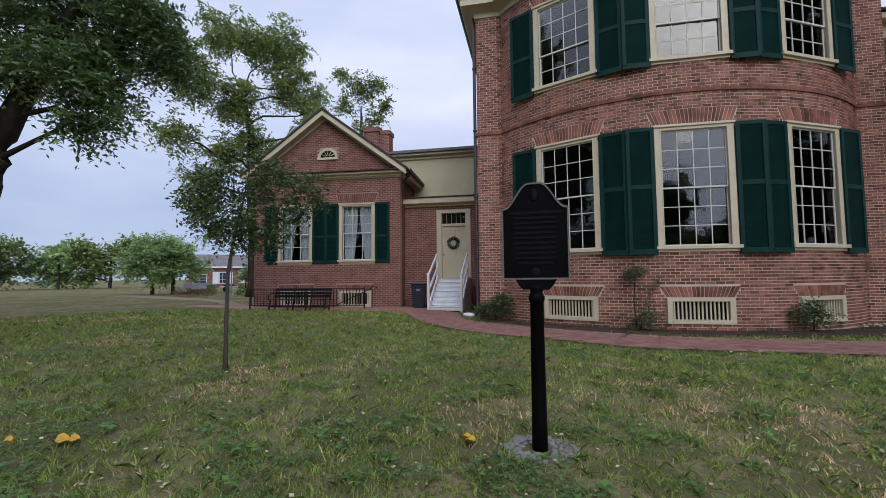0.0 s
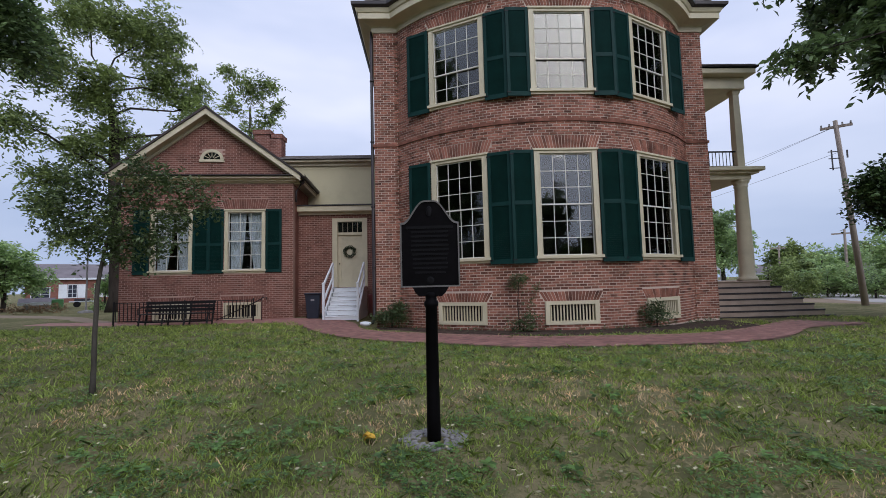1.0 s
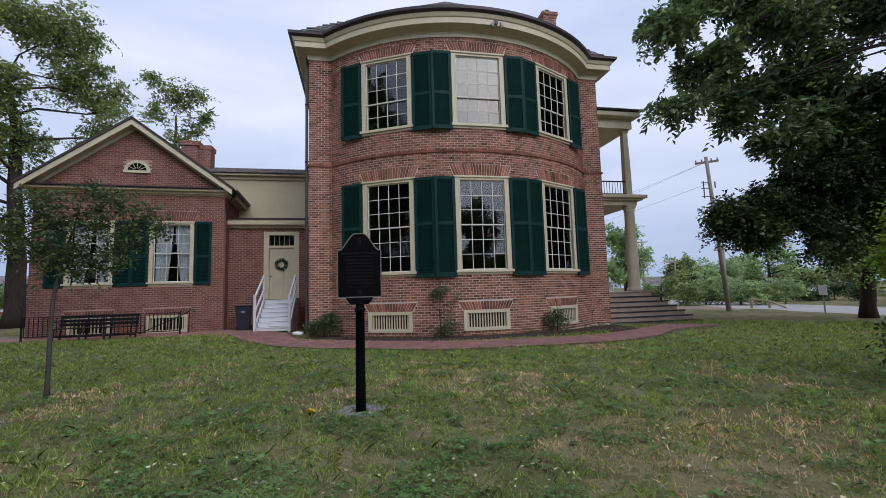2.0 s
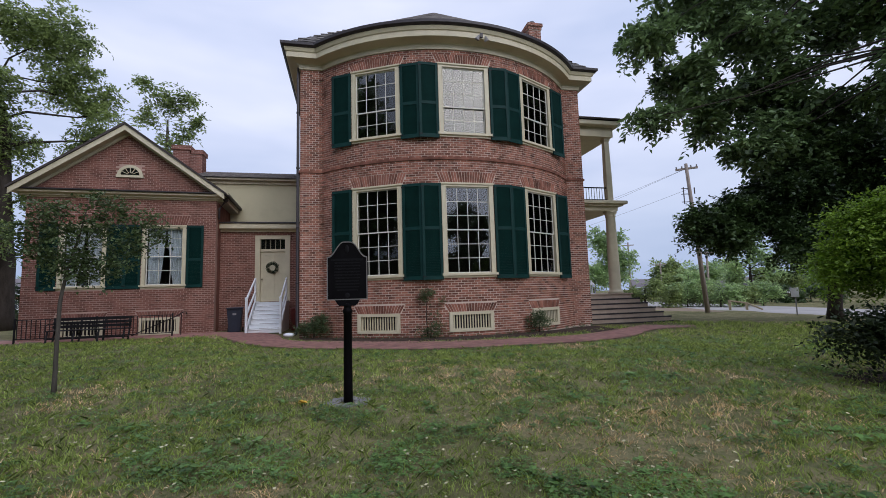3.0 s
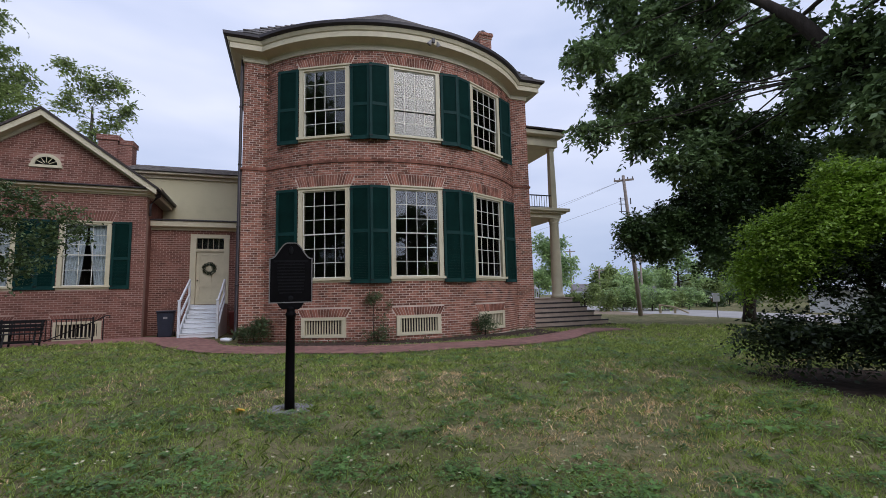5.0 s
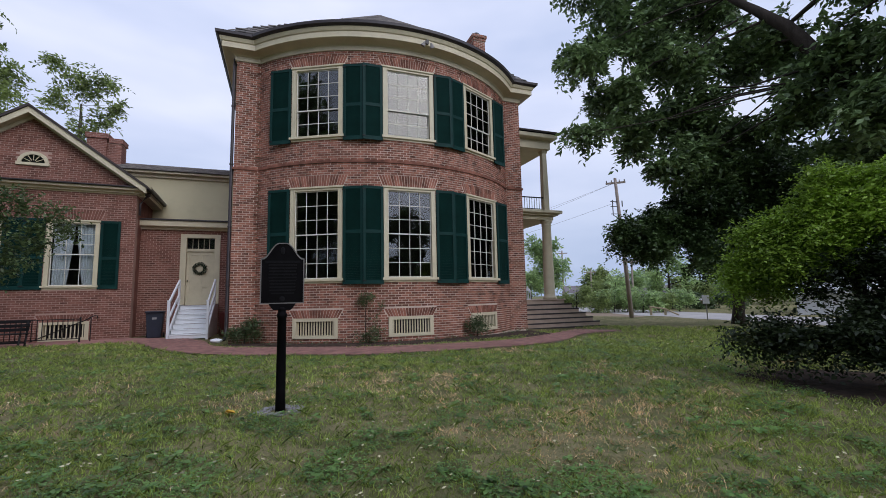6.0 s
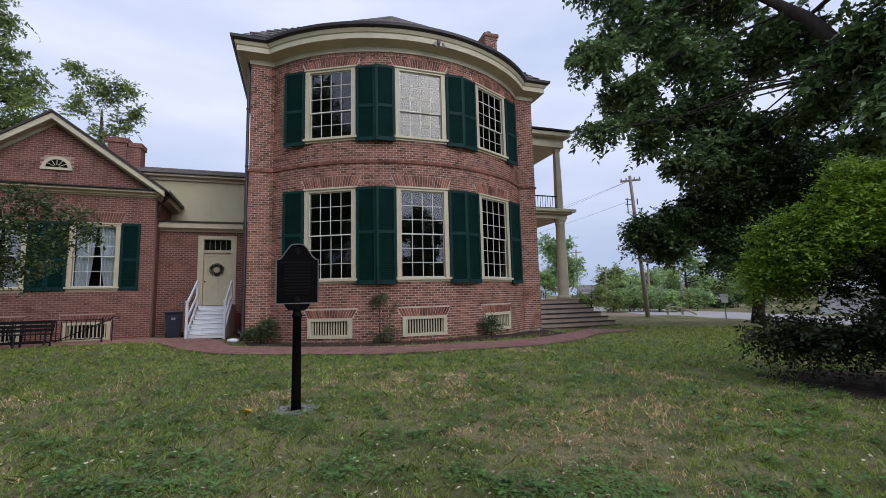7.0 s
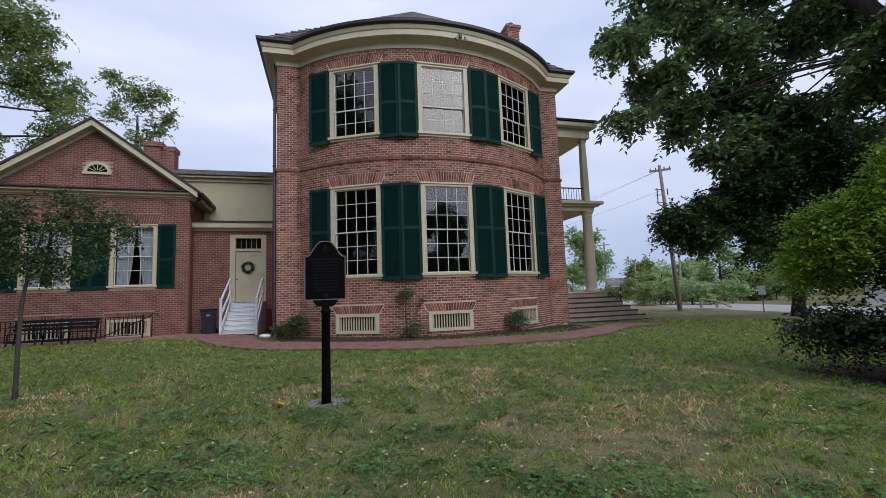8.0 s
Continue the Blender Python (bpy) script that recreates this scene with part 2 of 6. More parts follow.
def tube(bm, pts, radii, seg=8, caps=True):
    """A round bar along points, with a radius at each."""
    pts = [Vector(p) for p in pts]
    rings = []
    for i, p in enumerate(pts):
        d = (pts[min(i + 1, len(pts) - 1)] - pts[max(i - 1, 0)]).normalized()
        a = d.orthogonal().normalized() if abs(d.z) > 0.95 else d.cross(Vector((0, 0, 1))).normalized()
        b = d.cross(a)
        r = radii[i] if isinstance(radii, (list, tuple)) else radii
        rings.append([bm.verts.new(p + (a * math.cos(k * math.tau / seg) + b * math.sin(k * math.tau / seg)) * r) for k in range(seg)])
    for r0, r1 in zip(rings, rings[1:]):
        for k in range(seg):
            bm.faces.new((r0[k], r0[(k + 1) % seg], r1[(k + 1) % seg], r1[k]))
    if caps:
        bm.faces.new(rings[0][::-1])
        bm.faces.new(rings[-1])


def lathe(bm, profile, seg=16, at=(0, 0)):
    """A turned shape: profile of (radius, z)."""
    rings = [[bm.verts.new((at[0] + r * math.cos(k * math.tau / seg), at[1] + r * math.sin(k * math.tau / seg), z)) for k in range(seg)] for r, z in profile]
    for r0, r1 in zip(rings, rings[1:]):
        for k in range(seg):
            bm.faces.new((r0[k], r0[(k + 1) % seg], r1[(k + 1) % seg], r1[k]))
    bm.faces.new(rings[0][::-1])
    bm.faces.new(rings[-1])


def sweep(bm, line, profile, closed=False):
    """Sweeps a profile of (out, z) along a plan line of (u, v); out is to the right of the way."""
    n, rows = len(line), []
    for i in range(n):
        p = Vector(line[i])
        a = Vector(line[i - 1]) if i or closed else None
        b = Vector(line[(i + 1) % n]) if i < n - 1 or closed else None
        d1 = (p - a).normalized() if a is not None else (b - p).normalized()
        d2 = (b - p).normalized() if b is not None else d1
        n1, n2 = Vector((d1.y, -d1.x)), Vector((d2.y, -d2.x))
        mit = (n1 + n2) / max(0.3, 1 + n1.dot(n2))
        rows.append([bm.verts.new((p.x + mit.x * o, p.y + mit.y * o, z)) for o, z in profile])
    for i in range(n if closed else n - 1):
        r0, r1 = rows[i], rows[(i + 1) % n]
        for k in range(len(profile) - 1):
            bm.faces.new((r0[k], r1[k], r1[k + 1], r0[k + 1]))


def strip_mesh(name, verts, faces, mat, parent=None, label="", shade=False):
    me = bpy.data.meshes.new(name)
    me.from_pydata(verts, [], faces)
    me.materials.append(mat)
    if shade:
        me.polygons.foreach_set("use_smooth", [True] * len(me.polygons))
    ob = new(name, me)
    ob.parent = parent
    if label:
        tagged(ob, label)
    return ob


def wall_grid(bm, us, zs, open_at, place, thick):
    """A wall of cells between the breaks us and zs, left out where open_at(u, z) says so; place(u, depth, z) gives the point."""
    us, zs = sorted(set(round(u, 4) for u in us)), sorted(set(round(z, 4) for z in zs))
    solid = [[not open_at((a + b) / 2, (c + d) / 2) for c, d in zip(zs, zs[1:])] for a, b in zip(us, us[1:])]
    front = [[bm.verts.new(place(u, 0, z)) for z in zs] for u in us]
    back = [[bm.verts.new(place(u, thick, z)) for z in zs] for u in us]
    def is_solid(i, j):
        return 0 <= i < len(us) - 1 and 0 <= j < len(zs) - 1 and solid[i][j]
    for i in range(len(us) - 1):
        for j in range(len(zs) - 1):
            if not solid[i][j]:
                continue
            bm.faces.new((front[i][j], front[i + 1][j], front[i + 1][j + 1], front[i][j + 1]))
            bm.faces.new((back[i][j], back[i][j + 1], back[i + 1][j + 1], back[i + 1][j]))
            for di, dj, a, b in ((-1, 0, (i, j), (i, j + 1)), (1, 0, (i + 1, j + 1), (i + 1, j)), (0, -1, (i + 1, j), (i, j)), (0, 1, (i, j + 1), (i + 1, j + 1))):
                if not is_solid(i + di, j + dj):
                    bm.faces.new((front[a[0]][a[1]], front[b[0]][b[1]], back[b[0]][b[1]], back[a[0]][a[1]]))


def ground_z(x, y):
    """The lawn falls a little towards the bowed front and the porch."""
    return -0.13 * smooth(-8.5, -5, x) * smooth(7.5, 13, y) - 0.13 * smooth(1.5, 9.5, x) * smooth(9, 15, y)

# ---- ground ----
def ground_sheet():
    xs = sorted(set([-600, -250, -120, -70] + list(np.arange(-45, 45.1, 1.5)) + [70, 120, 250, 600]))
    ys = sorted(set([-600, -250, -100, -50] + list(np.arange(-25, 60.1, 1.5)) + [80, 120, 250, 600]))
    verts = [(x, y, ground_z(x, y) + 0.03 * noise.noise(Vector((x * 0.35, y * 0.35, 0)))) for y in ys for x in xs]
    n = len(xs)
    faces = [(j * n + i, j * n + i + 1, (j + 1) * n + i + 1, (j + 1) * n + i) for j in range(len(ys) - 1) for i in range(n - 1)]
    return tagged(strip_mesh("ground", verts, faces, SOIL, shade=True), "mown lawn with clover and dry straw-coloured patches", "lawn", kind="structure")


ground_sheet()

# ---- the mansion with its bowed front (its own frame: u along the front, v into the house) ----
HOUSE = pose(-5.836, 15.918, 0, 0, 0, 14.137)
W, PIER, BULGE = 11.86, 0.83, 2.288
HALF = W / 2 - PIER
RAD = (HALF * HALF + BULGE * BULGE) / (2 * BULGE)
UC, VC, PHI0 = W / 2, RAD - BULGE, math.asin(HALF / RAD)
ARC = 2 * RAD * PHI0
RUN = ARC + 2 * PIER
TOP, BELT = 10.30, 6.12
PHI_WIN, HALF_WIN, HALF_VENT = 0.48, 0.953, 0.796
L_SILL, L_HEAD, U_SILL, U_HEAD, V_LOW, V_HIGH = 1.912, 5.266, 6.94, 9.706, 0.06, 0.733


def front(s, depth, z):
    """A point of the front, s metres along it from its corner, so deep into the wall."""
    if s <= PIER:
        return Vector((s, depth, z))
    if s >= RUN - PIER:
        return Vector((W - (RUN - s), depth, z))
    a = -PHI0 + (s - PIER) / RAD
    return Vector((UC + (RAD - depth) * math.sin(a), VC - (RAD - depth) * math.cos(a), z))


def front_pose(s, z, out=0.0):
    """A frame on the front: x along it, y into the wall."""
    a = 0.0 if s <= PIER or s >= RUN - PIER else -PHI0 + (s - PIER) / RAD
    return Matrix.Translation(front(s, -out, z)) @ Matrix.Rotation(a, 4, "Z")


S_MID = RUN / 2
WIN_S = [S_MID - RAD * PHI_WIN, S_MID, S_MID + RAD * PHI_WIN]
OPENINGS = [(s - HALF_WIN, s + HALF_WIN, a, b) for s in WIN_S for a, b in ((L_SILL, L_HEAD), (U_SILL, U_HEAD))]
OPENINGS += [(s - HALF_VENT, s + HALF_VENT, V_LOW, V_HIGH) for s in WIN_S]


def inside(openings, u, z, du=0.0, dz=0.0):
    return any(a - du < u < b + du and c - dz < z < d + dz for a, b, c, d in openings)


mansion = empty("mansion", HOUSE, "two-storey red brick mansion with a bowed front and green shutters", "house")
bm = bmesh.new()
marks = [0, PIER, RUN - PIER, RUN] + [PIER + ARC * i / 48 for i in range(49)]
wall_grid(bm, marks + [v for o in OPENINGS for v in o[:2]], [-0.4, 2, 4, 6, 8, TOP] + [v for o in OPENINGS for v in o[2:]],
          lambda u, z: inside(OPENINGS, u, z), front, 0.38)
front_wall = part("front_wall", bm, MORTAR, mansion, "bowed wall with pale lime mortar")
bm = bmesh.new()
box(bm, 0.0, 0.38, 0.39, 13.6, -0.4, TOP)
box(bm, W - 0.38, W, 0.39, 13.6, -0.4, TOP)
box(bm, 0.39, W - 0.39, 13.2, 13.58, -0.4, TOP)
part("side_wall", bm, BRICK, mansion)
bm = bmesh.new()
for z0, z1 in ((1.02, 1.22), (5.75, 6.05), (TOP - 0.08, TOP + 0.1)):
    outline = [bm.verts.new(front(s, 0.39, z0)) for s in np.linspace(0.4, RUN - 0.4, 24)] + [bm.verts.new((W - 0.4, 6.0, z0)), bm.verts.new((0.4, 6.0, z0))]
    f = bm.faces.new(outline)
    up = bmesh.ops.extrude_face_region(bm, geom=[f])["geom"]
    bmesh.ops.translate(bm, verts=[g for g in up if isinstance(g, bmesh.types.BMVert)], vec=(0, 0, z1 - z0))
# inner walls in the darkened room colour, so the panes look black
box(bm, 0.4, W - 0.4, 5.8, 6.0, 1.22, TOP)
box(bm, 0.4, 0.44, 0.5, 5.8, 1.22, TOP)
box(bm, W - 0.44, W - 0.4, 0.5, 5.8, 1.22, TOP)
part("interior_lining", bm, ROOM, mansion, "room lining coloured dark to look unlit behind the windows")


def brick_courses(run, z0, z1, openings, arches, place, length=0.232, high=0.084, joint=0.020, proud=0.009, seed=1, keep=None):
    """Corner points of the bricks of a wall in running bond, as rows of (s0, s1, z0, z1, out)."""
    rnd = random.Random(seed)
    rows, z, k = [], z0, 0
    while z < z1 - 0.03:
        top = min(z + high - joint, z1)
        s = -length / 2 if k % 2 else 0.0
        while s < run:
            a, b = max(0.0, s), min(run, s + length - joint)
            s += length
            spans = [(a, b)]
            for o in openings + arches:
                if o[2] - 0.004 < top and z < o[3] + 0.004:
                    nxt = []
                    for p, q in spans:
                        if q <= o[0] or p >= o[1]:
                            nxt.append((p, q))
                        else:
                            if p < o[0] - 0.02:
                                nxt.append((p, o[0] - 0.008))
                            if q > o[1] + 0.02:
                                nxt.append((o[1] + 0.008, q))
                    spans = nxt
            for p, q in spans:
                if q - p > 0.025:
                    rows.append((p, q, z, top, proud + rnd.uniform(-0.003, 0.004)))
        z += high
        k += 1
    return rows


def brick_mesh(name, rows, place, mat, parent):
    verts, faces = [], []
    for a, b, c, d, out in rows:
        n = len(verts)
        for u, z in ((a, c), (b, c), (b, d), (a, d)):
            verts.append(place(u, -out, z))
        for u, z in ((a, c), (b, c), (b, d), (a, d)):
            verts.append(place(u, 0.004, z))
        faces += [(n, n + 1, n + 2, n + 3), (n, n + 4, n + 5, n + 1), (n + 1, n + 5, n + 6, n + 2), (n + 2, n + 6, n + 7, n + 3), (n + 3, n + 7, n + 4, n)]
    return tagged(strip_mesh(name, verts, faces, mat, parent), kind="stuff")


def jack_arch(s, z, half, high, place, mat, parent, flare=0.16, n=None):
    """A flat arch of soldier bricks that lean outwards towards its ends."""
    n = n or int(2 * half / 0.085)
    verts, faces = [], []
    for i in range(n):
        t0, t1 = -1 + 2 * i / n + 0.008, -1 + 2 * (i + 1) / n - 0.008
        k = len(verts)
        out = 0.008 + 0.004 * ((i * 7) % 3 - 1)
        for depth in (-out, 0.004):
            for t, zz, e in ((t0, z, 0), (t1, z, 0), (t1, z + high, flare), (t0, z + high, flare)):
                verts.append(place(s + t * (half + e), depth, zz))
        faces += [(k, k + 1, k + 2, k + 3), (k, k + 4, k + 5, k + 1), (k + 1, k + 5, k + 6, k + 2), (k + 2, k + 6, k + 7, k + 3), (k + 3, k + 7, k + 4, k)]
    return tagged(strip_mesh("flat_arch", verts, faces, mat, parent), "flat arch of upright red bricks", kind="stuff")


def arch_slices(s, half, z, high, flare=0.16):
    """The space that a flat arch takes out of the courses, in slices."""
    k = max(3, int(high / 0.042))
    return [(s - half - flare * (i + 0.5) / k, s + half + flare * (i + 0.5) / k, z + high * i / k + (0.012 if i == 0 else 0), z + high * (i + 1) / k - 0.006) for i in range(k)]


ARCHES = []
for s in WIN_S:
    for half, z, high in ((HALF_WIN, L_HEAD, 0.40), (HALF_WIN, U_HEAD, 0.34), (HALF_VENT, V_HIGH, 0.27)):
        jack_arch(s, z + 0.01, half, high, front, BRICK, mansion)
        ARCHES += arch_slices(s, half, z, high)
ROWS_FRONT = brick_courses(RUN, -0.1, TOP, OPENINGS, ARCHES, front)

# belt course: one projecting course with a shadow line
bm = bmesh.new()
BOW_LINE = [tuple(front(s, 0, 0)[:2]) for s in sorted(set([0, PIER, RUN - PIER, RUN] + [PIER + ARC * i / 40 for i in range(41)]))]
sweep(bm, [(0, 1.0)] + BOW_LINE + [(W, 1.0)], [(0.0, BELT - 0.012), (0.045, BELT - 0.012), (0.048, BELT + 0.075), (0.0, BELT + 0.085)])
part("belt_course", bm, BRICK, mansion, "projecting course of darker brick")

# cornice, gutter and roof
EAVE = [(0, 12.0)] + BOW_LINE + [(W, 12.0)]
bm = bmesh.new()
sweep(bm, EAVE, [(0.0, TOP - 0.06), (0.05, TOP - 0.06), (0.06, TOP + 0.10), (0.12, TOP + 0.14), (0.46, TOP + 0.20), (0.46, TOP + 0.40), (0.50, TOP + 0.42), (0.56, TOP + 0.54), (0.0, TOP + 0.56)])
part("cornice", bm, CREAM, mansion, "deep cream-painted boxed cornice", shade=False)
bm = bmesh.new()
sweep(bm, EAVE, [(0.50, TOP + 0.545), (0.60, TOP + 0.55), (0.67, TOP + 0.60), (0.68, TOP + 0.70), (0.64, TOP + 0.70), (0.55, TOP + 0.66)])
part("gutter", bm, GUTTER, mansion, "dark metal gutter along the eaves")


def outline_offset(line, out):
    """The plan line moved outwards."""
    res = []
    for i, p in enumerate(line):
        a, b = Vector(line[max(i - 1, 0)]), Vector(line[min(i + 1, len(line) - 1)])
        p = Vector(p)
        d1 = (p - a).normalized() if i else (b - p).normalized()
        d2 = (b - p).normalized() if i < len(line) - 1 else d1
        n1, n2 = Vector((d1.y, -d1.x)), Vector((d2.y, -d2.x))
        res.append(p + (n1 + n2) / max(0.3, 1 + n1.dot(n2)) * out)
    return res


def shingle_slope(name, lower, upper, courses, wide, mat, parent, lip=0.022, seed=3):
    """Overlapping shingles between a lower and an upper line of points."""
    rnd = random.Random(seed)
    verts, faces = [], []
    lens = [0.0]
    for a, b in zip(lower, lower[1:]):
        lens.append(lens[-1] + (b - a).length)
    def at(line, x):
        for i in range(len(lens) - 1):
            if x <= lens[i + 1] or i == len(lens) - 2:
                t = (x - lens[i]) / max(1e-6, lens[i + 1] - lens[i])
                return line[i].lerp(line[i + 1], t)
    for c in range(courses):
        x = -rnd.uniform(0, wide)
        while x < lens[-1]:
            w = wide * rnd.uniform(0.7, 1.3)
            a, b = max(0, x), min(lens[-1], x + w - 0.006)
            x += w
            if b - a < 0.02:
                continue
            n, j = len(verts), rnd.uniform(-0.1, 0.1)
            for xx, cc, h in ((a, c + j - 0.12, lip), (b, c + j - 0.12, lip), (b, c + 1.1, 0.0), (a, c + 1.1, 0.0)):
                t = max(-0.02, min(1.0, cc / courses))
                verts.append(at(lower, xx).lerp(at(upper, xx), t) + Vector((0, 0, h + rnd.uniform(0, 0.008))))
            for k in (0, 1):
                verts.append(verts[n + k] - Vector((0, 0, 0.03)))
            faces += [(n, n + 1, n + 2, n + 3), (n, n + 4, n + 5, n + 1)]
    return tagged(strip_mesh(name, verts, faces, mat, parent), kind="stuff")


APEX = Vector((UC, 2.6, 15.0))
low = [Vector((p.x, p.y, TOP + 0.66)) for p in outline_offset(EAVE, 0.58)]
high_line = []
for p in low:
    high_line.append(Vector((UC, max(2.6, min(10.0, p.y)), 15.0)))
shingle_slope("shingles", low, high_line, 24, 0.28, SHINGLE, mansion, lip=0.075)
bm = bmesh.new()
lo, hi = [bm.verts.new(p - Vector((0, 0, 0.05))) for p in low], [bm.verts.new(p - Vector((0, 0, 0.05))) for p in high_line]
for i in range(len(lo) - 1):
    bm.faces.new((lo[i], lo[i + 1], hi[i + 1], hi[i]))
part("roof", bm, SHINGLE, mansion, "hipped roof of weathered wood shingles")
def brick_stack(blocks, core, mat, parent, label, seed):
    """A chimney of brick-faced blocks (x0, x1, y0, y1, z0, z1)."""
    bm = bmesh.new()
    verts, faces = [], []
    for k, (x0, x1, y0, y1, z0, z1) in enumerate(blocks):
        box(bm, x0, x1, y0, y1, z0, z1)
    ob = part("chimney", bm, core, parent, label)
    for k, (x0, x1, y0, y1, z0, z1) in enumerate(blocks):
        for run, place in ((x1 - x0, lambda u, d, z: Vector((x0 + u, y0 + d, z))), (y1 - y0, lambda u, d, z: Vector((x1 - d, y0 + u, z))), (y1 - y0, lambda u, d, z: Vector((x0 + d, y1 - u, z)))):
            brick_mesh("brickwork", brick_courses(run, z0 + 0.005, z1 - 0.005, [], [], None, seed=seed + k), place, mat, ob)
    return ob


brick_stack([(10.96, 11.60, 2.70, 3.35, 10.5, 14.82), (10.92, 11.64, 2.66, 3.39, 14.82, 14.98), (10.87, 11.69, 2.61, 3.44, 14.98, 15.14)], MORTAR, BRICK, mansion, "square brick chimney with a corbelled top", 70)
bm = bmesh.new()
lathe(bm, [(0.34, 15.145), (0.34, 15.19), (0.2, 15.20), (0.19, 15.36), (0.14, 15.42)], 10, (11.27, 3.02))
part("chimney_cap", bm, GUTTER, mansion)
bm = bmesh.new()
tube(bm, [(-0.09, 0.30, TOP + 0.55), (-0.09, 0.22, TOP - 0.1), (-0.09, 0.12, TOP - 0.45), (-0.09, 0.12, 0.55), (-0.09, 0.02, 0.15), (-0.11, -0.25, 0.08)], 0.055, 10)
for z in (1.9, 4.0, 6.3, 8.5):
    lathe(bm, [(0.07, z), (0.07, z + 0.06)], 10, (-0.09, 0.12))
part("downspout", bm, GUTTER, mansion, "dark round downspout at the corner", shade=True)

# twin flood lamp under the cornice
bm = bmesh.new()
fm = front_pose(S_MID + 0.55, TOP + 0.22, 0.50)
box(bm, -0.05, 0.05, -0.05, 0.02, 0.0, 0.16, fm)
part("lamp_mount", bm, GUTTER, mansion)
for side in (-1, 1):
    bm = bmesh.new()
    lathe(bm, [(0.03, 0.0), (0.045, 0.05), (0.085, 0.15), (0.09, 0.17), (0.02, 0.16)], 12)
    bmesh.ops.transform(bm, matrix=fm @ Matrix.Translation((side * 0.12, -0.1, 0.02)) @ Matrix.Rotation(radians(200), 4, "X") @ Matrix.Rotation(radians(side * 25), 4, "Y"), verts=bm.verts)
    part("flood_lamp", bm, STONE, mansion, "small bullet flood lamp")


# ---- windows, shutters and vents ----
PANES = {}


def pane_mesh(w, h):
    key = (round(w, 3), round(h, 3))
    if key not in PANES:
        me = bpy.data.meshes.new("pane")
        me.from_pydata([(x * w / 2, y, z * h / 2) for y in (-0.002, 0.002) for x, z in ((-1, -1), (1, -1), (1, 1), (-1, 1))], [],
                       [(0, 1, 2, 3), (7, 6, 5, 4), (0, 4, 5, 1), (1, 5, 6, 2), (2, 6, 7, 3), (3, 7, 4, 0)])
        me.materials.append(GLASS)
        PANES[key] = me
    return PANES[key]


def window(parent, m, half, high, cols, upper, lower, case=0.20, head=0.17, sill=0.16, label="", split=None):
    """A sash window: casing, sill, two sashes with muntins, and each pane. x across, y into the wall, z up from the sill."""
    bm = bmesh.new()
    box(bm, -half + case, half - case, -0.033, 0.16, high - head, high - 0.02)
    frame_ob = part("window", bm, CREAM, parent, label)
    frame_ob.matrix_local = m
    for sx in (-1, 1):
        bm = bmesh.new()
        a, b = sorted((sx * half, sx * (half - case)))
        box(bm, a, b, -0.035, 0.16, sill, high - 0.02, bevel=0.004)
        part("jamb", bm, CREAM, frame_ob)
        bm = bmesh.new()
        c, d = sorted((sx * (half - case), sx * (half - case + 0.022)))
        box(bm, c, d, -0.048, 0.10, sill, high - head)
        part("bead", bm, CREAM, frame_ob)
    bm = bmesh.new()
    box(bm, -half - 0.03, half + 0.03, -0.075, 0.05, high - 0.06, high + 0.005, bevel=0.008)
    part("head_mould", bm, CREAM, frame_ob)
    bm = bmesh.new()
    box(bm, -half - 0.05, half + 0.05, -0.11, 0.16, 0.07, sill)
    box(bm, -half, half, -0.04, 0.16, 0.0, 0.07)
    part("sill", bm, CREAM, frame_ob)
    gw = half - case
    z0, z1 = sill, high - head
    mid = z0 + (z1 - z0) * (split if split else lower / (lower + upper))
    for name, a, b, rows, y in (("lower_sash", z0, mid + 0.025, lower, 0.075), ("upper_sash", mid - 0.025, z1, upper, 0.03)):
        bm = bmesh.new()
        st, rl, mu = 0.026, 0.036, 0.0095
        for sx in (-1, 1):
            c, d = sorted((sx * gw, sx * (gw - st)))
            box(bm, c, d, y, y + 0.04, a, b)
        box(bm, -gw + st, gw - st, y, y + 0.04, a, a + rl)
        box(bm, -gw + st, gw - st, y, y + 0.04, b - rl, b)
        pw, ph = (2 * gw - 2 * st) / cols, (b - a - 2 * rl) / rows
        for i in range(1, cols):
            x = -gw + st + i * pw
            box(bm, x - mu, x + mu, y + 0.004, y + 0.034, a + rl, b - rl)
        for j in range(1, rows):
            z = a + rl + j * ph
            box(bm, -gw + st, gw - st, y + 0.006, y + 0.032, z - mu, z + mu)
        part(name, bm, SASH, frame_ob, "off-white glazing bars")
        for i in range(cols):
            for j in range(rows):
                p = new("pane", pane_mesh(pw, ph))
                p.parent = frame_ob
                p.visible_shadow = False
                k = (i * 7 + j * 13 + int(100 * half * high)) % 11 - 5
                p.matrix_local = Matrix.Translation((-gw + st + (i + 0.5) * pw, y + 0.02, a + rl + (j + 0.5) * ph)) @ Euler((0.0022 * k, 0, 0.0026 * (k % 4 - 1.5))).to_matrix().to_4x4()
    return frame_ob


